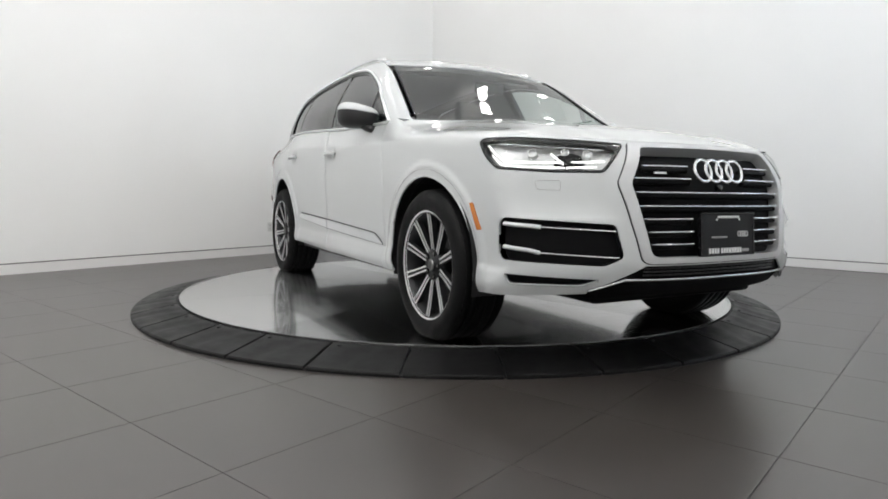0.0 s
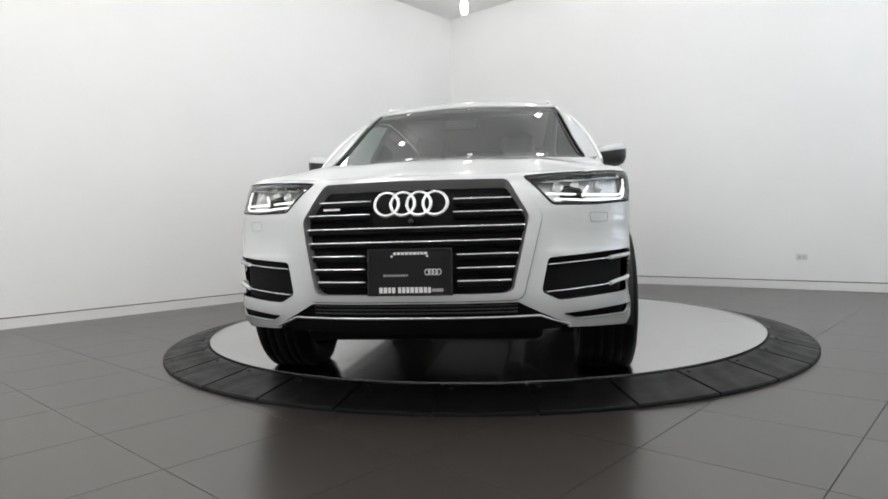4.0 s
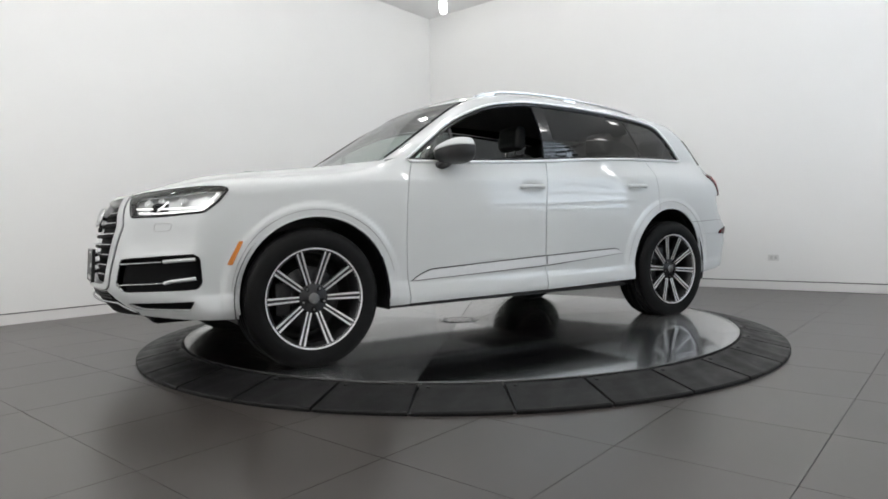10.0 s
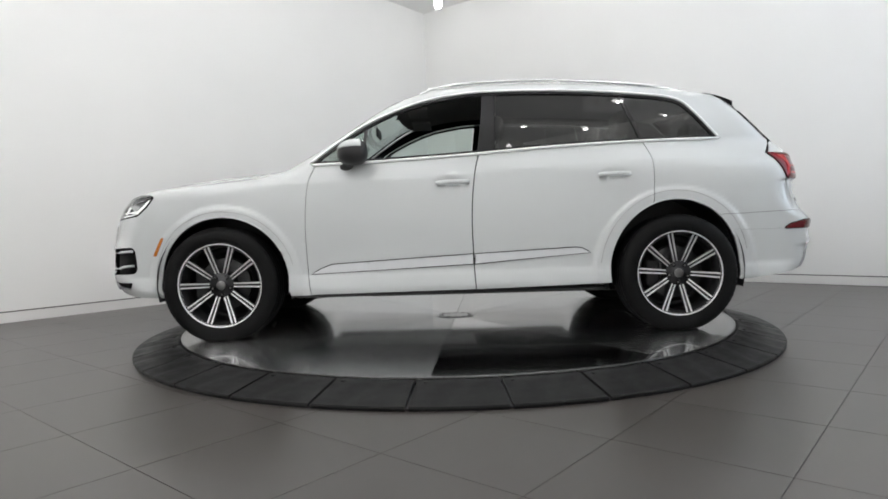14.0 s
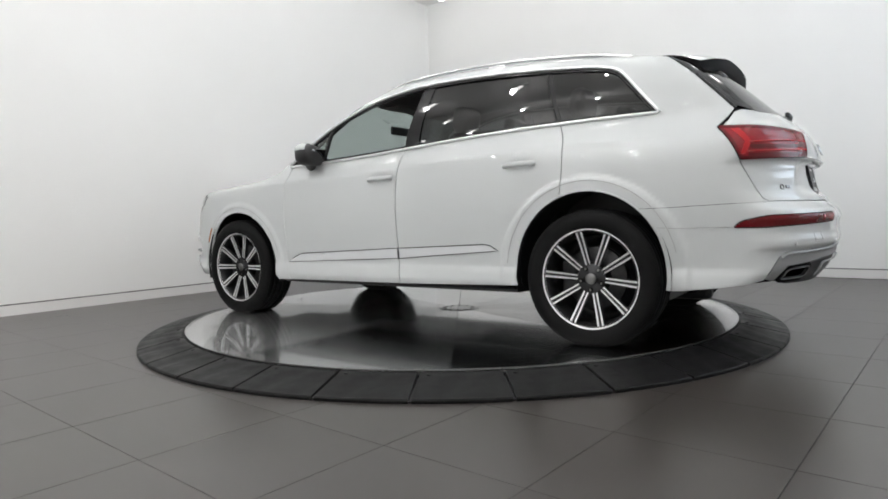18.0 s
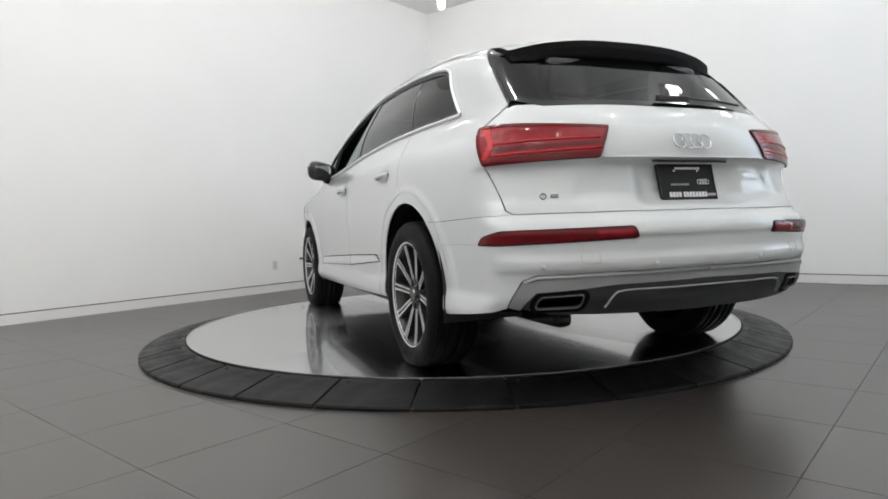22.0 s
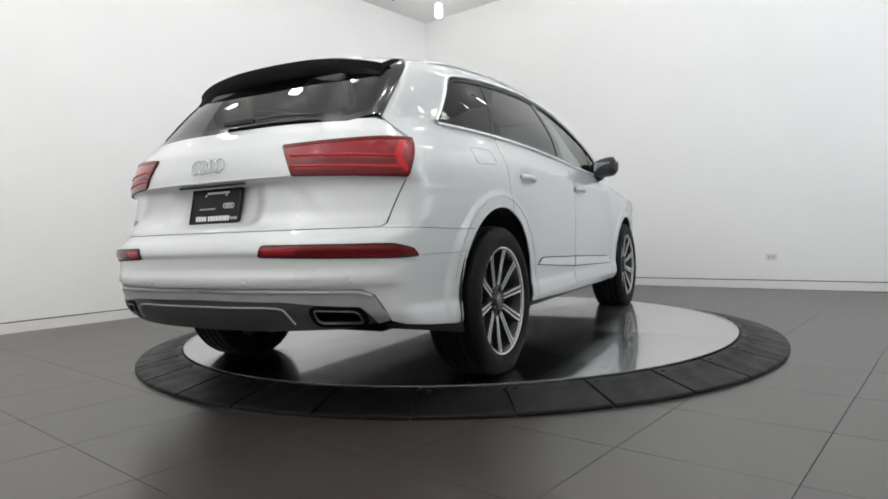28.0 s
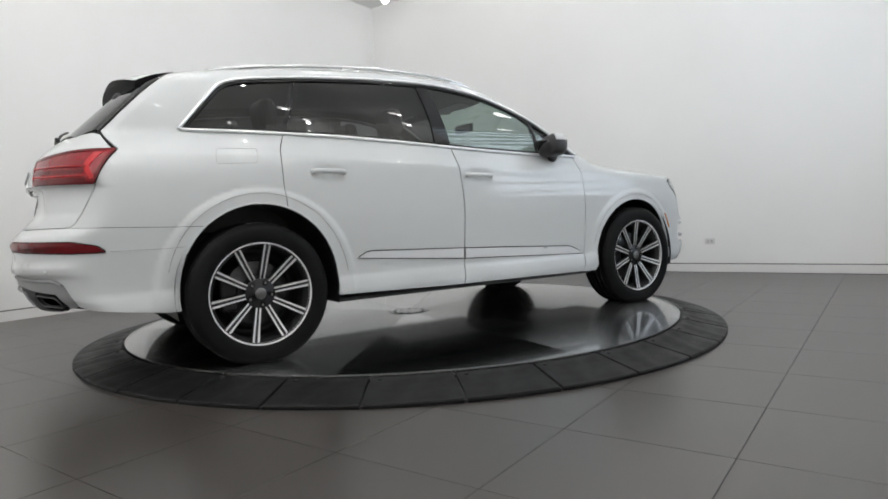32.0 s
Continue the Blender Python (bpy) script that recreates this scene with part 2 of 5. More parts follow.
# ---- outlets and a hook on the walls ----
def outlet(p, q, z, along, wide=False):
    o = new("wall_outlet")
    tagged(o, "white duplex electrical outlet plate on the wall", "outlet", "wall outlets")
    w = 0.036
    def slab(name, a0, a1, z0, z1, d0, d1, m, bevel=0.0):
        if wide:
            a0, a1, z0, z1 = z0, z1, a0, a1
        if along == "p":
            room_box(name, p + a0, p + a1, d0, d1, z + z0, z + z1, m, parent=o, bevel=bevel)
        else:
            room_box(name, d0, d1, q + a0, q + a1, z + z0, z + z1, m, parent=o, bevel=bevel)
    slab("plate", -w, w, -0.058, 0.058, 0.0, 0.007, M_PLASTIC_W, 0.002)
    for s in (-0.022, 0.022):
        slab("socket", -0.016, 0.016, s - 0.014, s + 0.014, 0.007, 0.009, M_SOCKET, 0.0005)
        for e in (-0.006, 0.006):
            slab("slot", e - 0.001, e + 0.001, s - 0.004, s + 0.006, 0.009, 0.0095, M_DARK)
    return o


def pq(x, y):
    v = Vector((x, y, 0)) - CORNER
    return v.dot(E1), v.dot(E2)


outlet(pq(3.705, 2.46)[0], 0, 0.375, "p", True)
outlet(0, pq(-2.38, 3.08)[1], 0.345, "q")
hook = tagged(new("wall_hook"), "small black metal hook on the white wall", "hook")
hq = pq(-2.124, 3.406)[1]
room_box("hook_plate", 0, 0.01, hq - 0.015, hq + 0.015, 0.39, 0.42, M_DARK, parent=hook, bevel=0.003)
room_box("hook_arm", 0.01, 0.05, hq - 0.006, hq + 0.03, 0.4, 0.41, M_DARK, parent=hook, bevel=0.002)


# ---- ceiling lamps and a vent slot ----
def bulb_lamp():
    o = tagged(new("pendant_lamp"), "white glowing bulb on a short ceiling stem", "lamp", "ceiling lamps")
    vs, fs = lathe([(0.0, 0.0), (0.075, 0.0), (0.08, -0.01), (0.06, -0.03), (0.012, -0.035), (0.012, -0.075), (0.03, -0.078), (0.035, -0.11), (0.0, -0.112)], 24)
    mesh_ob("stem", vs, fs, M_FIX, o, True)
    vs, fs = lathe([(0.0, -0.1), (0.036, -0.112), (0.052, -0.135), (0.056, -0.165), (0.056, -0.27), (0.05, -0.295), (0.032, -0.312), (0.0, -0.318)], 24)
    mesh_ob("bulb", vs, fs, M_BULB, o, True)
    return o


first = bulb_lamp()
first.location = room(LAMP_P[0], LAMP_Q[0], H)
for i, p in enumerate(LAMP_P):
    for j, q in enumerate(LAMP_Q):
        if i or j:
            copy_thing(first, Matrix.Translation(room(p, q, H)))
vent = tagged(new("ceiling_vent"), "narrow dark slot diffuser in the ceiling", "vent")
room_box("slot_frame", 0.3, 1.9, 1.12, 1.2, H - 0.006, H, M_CEIL, parent=vent, bevel=0.002)
room_box("slot_opening", 0.34, 1.86, 1.145, 1.175, H - 0.009, H - 0.006, M_GROOVE, parent=vent)


# ---- turntable: a fixed rubber ramp ring and a turning plate ----
def ring():
    o = tagged(new("turntable_ring"), "black rubber ramp ring of wedge segments round the turntable", "turntable ring")
    n = 32
    gap = 0.0075
    segs = []
    prof = [(R_RING, 0.0), (R_RING, 0.014), (R_RING - 0.006, 0.02), (R_DISC + 0.03, DISC_Z - 0.006), (R_DISC + 0.022, DISC_Z - 0.004), (R_DISC + 0.012, DISC_Z - 0.008), (R_DISC + 0.012, 0.0)]
    a0, a1, k = 0.0, 2 * math.pi / n, 6
    vs, fs, m = [], [], len(prof)
    for i in range(k + 1):
        for r, z in prof:
            e = gap / r
            a = a0 + e + (a1 - a0 - 2 * e) * i / k
            vs.append((r * math.cos(a), r * math.sin(a), z))
    for i in range(k):
        for j in range(m - 1):
            fs.append((i * m + j, (i + 1) * m + j, (i + 1) * m + j + 1, i * m + j + 1))
    fs.append(tuple(range(m)))
    fs.append(tuple(k * m + j for j in reversed(range(m))))
    base = mesh_ob("ramp_segment", vs, fs, M_RUBBER, o)
    bolt_v, bolt_f = lathe([(0.0, 0.004), (0.009, 0.004), (0.011, 0.002), (0.011, -0.004)], 10)
    for i in range(n):
        s = base if i == 0 else new("ramp_segment", base.data)
        s.parent = o
        s.matrix_basis = pose(0, 0, 0, 0, 0, i * 360 / n + RING_TURN)
        segs.append(s)
    bolt = mesh_ob("bolt", bolt_v, bolt_f, M_DARK, segs[0])
    for i in range(n):
        s = bolt if i == 0 else new("bolt", bolt.data)
        s.parent = segs[i]
        s.matrix_basis = pose((R_DISC + 0.05) * math.cos(0.025), (R_DISC + 0.05) * math.sin(0.025), DISC_Z - 0.009)
    vs, fs = lathe([(R_DISC + 0.03, -0.002), (R_RING - 0.01, -0.002), (R_RING - 0.01, 0.01), (R_DISC + 0.03, DISC_Z - 0.03), (R_DISC + 0.03, -0.002)], 128)
    mesh_ob("underlay", vs, fs, M_DARK, o)
    vs, fs = lathe([(R_DISC + 0.014, -0.002), (R_DISC + 0.014, DISC_Z - 0.02), (R_DISC - 0.05, DISC_Z - 0.02)], 128)
    mesh_ob("gap_liner", vs, fs, M_DARK, o)
    return o


RING_TURN = 5.7
ring()

turntable = tagged(new("turntable"), "round polished metal turntable plate in sectors", "turntable")


def plates():
    n, inner = 10, 0.16
    gap = 0.0016
    vs, fs = [], []
    k, rr = 12, [inner, 0.5, 1.0, 1.5, R_DISC - 0.012]
    for i in range(k + 1):
        for r in rr:
            e = gap / r
            a = e + (2 * math.pi / n - 2 * e) * i / k
            vs.append((r * math.cos(a), r * math.sin(a), 0))
    m = len(rr)
    for i in range(k):
        for j in range(m - 1):
            fs.append((i * m + j, i * m + j + 1, (i + 1) * m + j + 1, (i + 1) * m + j))
    base = mesh_ob("plate_sector", vs, fs, M_DISC, turntable)
    for i in range(n):
        s = base if i == 0 else new("plate_sector", base.data)
        s.parent = turntable
        s.matrix_basis = pose(0, 0, 0, 0, 0, 36 * i + 14)
    vs, fs = lathe([(0.0, -0.012), (R_DISC - 0.012, -0.012), (R_DISC - 0.012, 0.003), (R_DISC, 0.003), (R_DISC, -0.03)], 160)
    mesh_ob("rim_band", vs, fs, mat("bright_rim", (0.7, 0.7, 0.7), 0.25, metal=1.0), turntable, label="bright metal edge band")
    vs, fs = lathe([(0.0, 0.004), (0.14, 0.004), (0.155, 0.002), (0.158, -0.01)], 48)
    hub = mesh_ob("centre_cover", vs, fs, M_DISC, turntable, label="round perforated centre cover")
    hv, hf = lathe([(0.0, 0.0055), (0.012, 0.0055), (0.012, 0.003)], 12)
    hole = None
    for i in range(12):
        h = new("cover_hole", hole.data) if hole else mesh_ob("cover_hole", hv, hf, M_DARK, hub)
        hole = hole or h
        h.parent = hub
        h.matrix_basis = pose(0.115 * math.cos(i * math.pi / 6), 0.115 * math.sin(i * math.pi / 6), 0)


plates()
# ---- the car: x forward, y to its left, z up from the plate ----
from mathutils.geometry import delaunay_2d_cdt

M_PAINT = mat("white_car_paint", (0.53, 0.551, 0.556), 0.3, coat=1.0, vary=0.01, scale=2.0, ior=1.45, spec=0.4)
M_CORE = mat("black_inner_shell", (0.004, 0.004, 0.0045), 0.7, spec=0.12)
M_BLACK = mat("satin_black_plastic", (0.012, 0.012, 0.013), 0.42, vary=0.15, scale=30, bump=0.05, bump_scale=300)
M_GLOSSBLACK = mat("gloss_black_trim", (0.006, 0.006, 0.007), 0.08)
M_CHROME = mat("satin_chrome", (0.88, 0.89, 0.9), 0.14, metal=1.0)
M_BAR = mat("dull_chrome_bar", (0.66, 0.67, 0.68), 0.22, metal=1.0)
M_MIRROR = mat("tinted_mirror_glass", (0.4, 0.41, 0.43), 0.03, metal=1.0)
M_TRIM = mat("bright_satin_trim", (0.85, 0.86, 0.87), 0.34, metal=0.7)
M_SILVER = mat("silver_frame_paint", (0.5, 0.51, 0.52), 0.22, metal=0.95, vary=0.03, scale=12)
M_FRAME = mat("pale_satin_frame", (0.52, 0.53, 0.54), 0.3, metal=0.6, coat=0.4, vary=0.03, scale=12)
M_GREYTRIM = mat("grey_bumper_skirt", (0.3, 0.305, 0.31), 0.4, metal=0.4, vary=0.05, scale=9)
M_TYRE = mat("tyre_rubber", (0.0045, 0.0045, 0.0048), 0.6, vary=0.25, scale=14, rough_vary=0.1, bump=0.2, bump_scale=120, spec=0.14)
M_ALLOY = mat("machined_alloy", (0.86, 0.86, 0.87), 0.36, metal=1.0, vary=0.04, scale=20)
M_ALLOYDARK = mat("dark_grey_alloy", (0.035, 0.035, 0.037), 0.35, metal=0.6)
M_HUB = mat("grey_hub_alloy", (0.032, 0.032, 0.034), 0.35, metal=0.8)
M_STEEL = mat("brake_steel", (0.2, 0.2, 0.2), 0.35, metal=1.0, vary=0.15, scale=40)
M_DISCSTEEL = mat("brake_disc_iron", (0.07, 0.07, 0.072), 0.4, metal=1.0, vary=0.2, scale=40)
M_CLEAR = glass("clear_lamp_lens", (0.96, 0.97, 0.97))
M_GLASS = glass("light_green_glass", (0.66, 0.75, 0.71), gloss_ior=1.9)
M_WSCREEN = glass("windscreen_glass", (0.52, 0.6, 0.575), gloss_ior=2.5)
M_PRIVACY = glass("dark_privacy_glass", (0.075, 0.079, 0.082), gloss_ior=1.68)
M_REARGLASS = glass("dark_rear_glass", (0.08, 0.084, 0.088), gloss_ior=1.6)
M_AMBER = mat("amber_reflector", (0.46, 0.135, 0.01), 0.2, coat=0.6)
M_DRL = glow("running_light", (1.0, 0.99, 0.96), 1.5)
M_HEAD = mat("headlamp_bowl", (0.55, 0.555, 0.56), 0.3, metal=0.5)
M_RED = mat("red_lamp_lens", (0.23, 0.003, 0.01), 0.25, coat=0.5, vary=0.15, scale=25, spec=0.2)
M_DARKRED = mat("dark_red_lens", (0.11, 0.003, 0.006), 0.25, coat=0.25, spec=0.2)
M_REDLIT = mat("bright_red_bar", (0.45, 0.008, 0.014), 0.3, coat=0.3, spec=0.2)
M_DARKTRIM = mat("dark_grey_diffuser", (0.032, 0.033, 0.035), 0.45, vary=0.1, scale=9)
M_BLADE = mat("pale_silver_blade", (0.6, 0.615, 0.63), 0.3, coat=0.5, vary=0.02, scale=10)
M_SEAT = mat("black_leather", (0.016, 0.016, 0.017), 0.5, vary=0.2, scale=12, bump=0.1, bump_scale=90)
M_LINER = mat("grey_headliner", (0.3, 0.29, 0.28), 0.9)
M_PLATE = mat("plate_black", (0.007, 0.007, 0.008), 0.4, spec=0.2)
M_INK = mat("plate_white_print", (0.7, 0.7, 0.7), 0.5)
M_INKGREY = mat("plate_grey_print", (0.3, 0.3, 0.3), 0.5)

car = tagged(new("car"), "glossy white sport utility vehicle parked on the turntable", "car")


SLOPES = {}


def pch(x, xs, ys):
    """A smooth curve through the points, without overshoot."""
    key = (tuple(xs), tuple(ys))
    if key not in SLOPES:
        xs, ys = np.asarray(xs, float), np.asarray(ys, float)
        h, dl = np.diff(xs), np.diff(ys) / np.diff(xs)
        m = np.zeros_like(xs)
        m[0], m[-1] = dl[0], dl[-1]
        for i in range(1, len(xs) - 1):
            if dl[i - 1] * dl[i] > 0:
                w1, w2 = 2 * h[i] + h[i - 1], h[i] + 2 * h[i - 1]
                m[i] = (w1 + w2) / (w1 / dl[i - 1] + w2 / dl[i])
        SLOPES[key] = (xs, ys, h, m)
    xs, ys, h, m = SLOPES[key]
    x = np.clip(x, xs[0], xs[-1])
    i = np.clip(np.searchsorted(xs, x) - 1, 0, len(xs) - 2)
    t = (x - xs[i]) / h[i]
    return (2 * t**3 - 3 * t**2 + 1) * ys[i] + (t**3 - 2 * t**2 + t) * h[i] * m[i] + (-2 * t**3 + 3 * t**2) * ys[i + 1] + (t**3 - t**2) * h[i] * m[i + 1]


def step(a, b, x):
    t = np.clip((x - a) / (b - a), 0, 1)
    return t * t * (3 - 2 * t)


def smin(a, b, k):
    h = np.maximum(k - np.abs(a - b), 0) / k
    return np.minimum(a, b) - h**3 * k / 6


HOOD_Z = ([-2.3, -1.95, -1.6, -1.3, -0.9, -0.5, -0.1, 0.096, 0.342, 0.549, 0.757, 0.923, 1.08, 1.2, 1.565, 1.97, 2.18, 2.3, 2.42, 2.6],
          [1.52, 1.607, 1.668, 1.70, 1.727, 1.738, 1.725, 1.702, 1.62, 1.502, 1.364, 1.258, 1.178, 1.158, 1.115, 1.057, 1.0, 0.965, 0.922, 0.85])


def body(x, y, z):
    """Positive inside the body, about the depth below its skin."""
    ay = np.abs(y)
    zb = 0.09 * step(0.9, -1.7, x)
    zz = z - zb * step(0.85, 1.08, z)
    half = pch(zz, [0.15, 0.22, 0.27, 0.3, 0.335, 0.385, 0.43, 0.5, 0.65, 0.8, 0.84, 0.87, 0.92, 0.97, 1.015, 1.035, 1.07, 1.1, 1.14, 1.2, 1.3, 1.42, 1.52, 1.58, 1.8], [0.84, 0.885, 0.925, 0.945, 0.957, 0.952, 0.942, 0.945, 0.955, 0.9625, 0.9625, 0.962, 0.9602, 0.9572, 0.9525, 0.9455, 0.932, 0.92, 0.906, 0.892, 0.862, 0.801, 0.74, 0.702, 0.595])
    plan = pch(x, [-2.8, -2.2, -1.9, -1.5, -1.0, 0.6, 1.5, 1.9, 2.2, 2.6], [0.84, 0.925, 0.965, 0.99, 1.0, 1.0, 0.99, 0.955, 0.935, 0.91])
    house = pch(x, [-2.4, -2.1, -1.85, -1.43, -0.9, -0.3, 2.6], [0.83, 0.866, 0.884, 0.935, 0.975, 1.0, 1.0])
    plan = plan * (1 + (house - 1) * step(0.9, 1.18, zz))
    flare = 0.0
    for cx, cz, r0 in ((1.472, 0.375, 0.472), (-1.48, 0.39, 0.5)):
        r = np.hypot(x - cx, z - cz)
        flare = flare + 0.011 * step(r0 + 0.05, r0 + 0.012, r) * step(0.25, 0.42, z)
    dent = 0.0
    for cx, cz in ((-0.04, 0.995), (-1.085, 1.016)):
        dent = dent + 0.012 * np.exp(-(((x - cx) / 0.075) ** 4) - ((z - cz) / 0.034) ** 2)
    g_side = plan * half + flare - dent - ay
    top = pch(x, *HOOD_Z)
    crown = pch(x, [-2.2, 0.1, 0.5, 1.0, 1.3, 1.75, 2.05, 2.4], [0.15, 0.14, 0.135, 0.105, 0.12, 0.1, 0.08, 0.085])
    dome = 0.010 * np.exp(-(((ay - 0.52) / 0.1) ** 2)) * step(1.0, 1.35, x) * step(2.45, 2.1, x)
    g_top = (top - crown * ay**2 + dome - z) * pch(x, [-2.3, -1.6, 0, 0.5, 1.0, 1.25, 2.2, 2.5], [0.9, 1.0, 1.0, 0.88, 0.88, 1.0, 0.95, 0.85])
    nose = pch(z, [0.15, 0.24, 0.3, 0.38, 0.42, 0.5, 0.62, 0.645, 0.69, 0.8, 0.93, 1.0, 1.2], [2.30, 2.37, 2.425, 2.482, 2.493, 2.494, 2.487, 2.474, 2.458, 2.438, 2.38, 2.33, 2.1])
    mid = pch(z, [0.15, 0.24, 0.3, 0.38, 0.46, 0.65, 0.8, 0.93, 1.0, 1.2], [2.30, 2.37, 2.42, 2.475, 2.49, 2.472, 2.44, 2.38, 2.33, 2.1])
    nose = mid + (nose - mid) * step(0.5, 0.62, ay) - 0.5 * ay**2.83
    tail = pch(z, [0.15, 0.24, 0.33, 0.42, 0.51, 0.53, 0.56, 0.6, 0.65, 0.672, 0.71, 0.757, 0.785, 0.83, 0.95, 0.972, 0.99, 1.12, 1.138, 1.165, 1.19, 1.23, 1.4, 1.6, 1.8], [-2.36, -2.44, -2.52, -2.582, -2.594, -2.61, -2.616, -2.606, -2.609, -2.617, -2.604, -2.556, -2.54, -2.515, -2.492, -2.514, -2.513, -2.471, -2.458, -2.434, -2.405, -2.357, -2.18, -1.97, -1.76]) + 0.41 * ay**3
    edge = 0.44 + 0.7 * (0.972 - z)
    tail = tail + 0.015 * step(0.775, 0.84, z) * step(0.975, 0.955, z) * step(edge + 0.05, edge - 0.05, ay)
    tail = tail + 0.035 * step(0.765, 0.81, z) * step(0.975, 0.955, z) * step(0.31, 0.21, ay)
    g = smin(g_side, g_top, 0.09)
    g = smin(g, nose - x, 0.08)
    return smin(g, (x - tail) * 0.85, 0.09)


def skin(base, way, reach=1.9):
    lo, hi = np.zeros(len(base)), np.full(len(base), reach)
    for _ in range(34):
        mid = (lo + hi) / 2
        p = base + way * mid[:, None]
        inside = body(p[:, 0], p[:, 1], p[:, 2]) > 0
        lo, hi = np.where(inside, mid, lo), np.where(inside, hi, mid)
    return base + way * lo[:, None]


def normal(p):
    e, g = 0.004, []
    for k in range(3):
        d = np.zeros(3)
        d[k] = e
        g.append(body(*(p - d).T) - body(*(p + d).T))
    g = np.stack(g, 1)
    return g / np.linalg.norm(g, axis=1)[:, None]


FAN, FR = 1.6, 0.9


def S(x, y):
    """Place along the flank's wrap: x between the axles, then an angle round nose or tail."""
    if x > FAN:
        return FAN + FR * math.atan2(x - FAN, y)
    if x < -FAN:
        return -FAN - FR * math.atan2(-x - FAN, y)
    return x


S_END = FAN + FR * math.pi / 2


def place(kind, uv):
    uv = np.asarray(uv, float).reshape(-1, 2)
    u, v, o, l = uv[:, 0], uv[:, 1], np.zeros(len(uv)), np.ones(len(uv))
    if kind == "wrap":
        a = np.where(u > FAN, (u - FAN) / FR, np.where(u < -FAN, (-u - FAN) / FR, 0))
        return skin(np.stack([np.clip(u, -FAN, FAN), o, v], 1), np.stack([np.sign(u) * np.sin(a), np.cos(a), o], 1))
    if kind == "front":
        return skin(np.stack([1.2 * l, u, v], 1), np.stack([l, o, o], 1))
    if kind == "rear":
        return skin(np.stack([-1.0 * l, u, v], 1), np.stack([-l, o, o], 1))
    return skin(np.stack([u, v, 0.6 * l], 1), np.stack([o, o, l], 1))


def inside_poly(pts, poly):
    poly = np.asarray(poly)
    x, y = pts[:, 0], pts[:, 1]
    odd = np.zeros(len(pts), bool)
    for (x0, y0), (x1, y1) in zip(poly, np.roll(poly, -1, 0)):
        if y0 != y1:
            odd ^= ((y0 > y) != (y1 > y)) & (x < (x1 - x0) * (y - y0) / (y1 - y0) + x0)
    return odd


def dense(line, gap=0.025, closed=True):
    out = []
    n = len(line)
    for i in range(n if closed else n - 1):
        a, b = np.array(line[i], float), np.array(line[(i + 1) % n], float)
        k = max(1, int(math.ceil(np.linalg.norm(b - a) / gap)))
        out += [tuple(a + (b - a) * j / k) for j in range(k)]
    if not closed:
        out.append(tuple(line[-1]))
    return out


def curve(pts, n=6):
    """A smooth line through the points."""
    p = [np.array(q, float) for q in pts]
    p = [2 * p[0] - p[1]] + p + [2 * p[-1] - p[-2]]
    out = []
    for i in range(1, len(p) - 2):
        for j in range(n):
            t = j / n
            out.append(tuple(0.5 * (2 * p[i] + (p[i + 1] - p[i - 1]) * t + (2 * p[i - 1] - 5 * p[i] + 4 * p[i + 1] - p[i + 2]) * t**2 + (3 * p[i] - p[i - 1] - 3 * p[i + 1] + p[i + 2]) * t**3)))
    out.append(tuple(p[-2]))
    return out


def round_poly(poly, r, n=4):
    """Corners of a polygon rounded by about r."""
    out, m = [], len(poly)
    for i in range(m):
        a, b, c = (np.array(poly[(i + k) % m], float) for k in (-1, 0, 1))
        u, v = a - b, c - b
        q = min(r, np.linalg.norm(u) * 0.45, np.linalg.norm(v) * 0.45)
        s, e = b + u / np.linalg.norm(u) * q, b + v / np.linalg.norm(v) * q
        out += [tuple((1 - t) ** 2 * s + 2 * t * (1 - t) * b + t**2 * e) for t in np.linspace(0, 1, n + 1)]
    return out


def grow(poly, d):
    """Moves a polygon's sides out (or in, by a negative d)."""
    p = np.asarray(poly, float)
    area = np.sum(p[:, 0] * np.roll(p[:, 1], -1) - np.roll(p[:, 0], -1) * p[:, 1])
    a, b = p - np.roll(p, 1, 0), np.roll(p, -1, 0) - p
    na, nb = (np.stack([q[:, 1], -q[:, 0]], 1) / (np.linalg.norm(q, axis=1)[:, None] + 1e-12) for q in (a, b))
    s = na + nb
    s = s / np.maximum(np.sum(s * s, 1)[:, None] / 2, 0.5)
    return [tuple(q) for q in p + s * d * np.sign(area)]


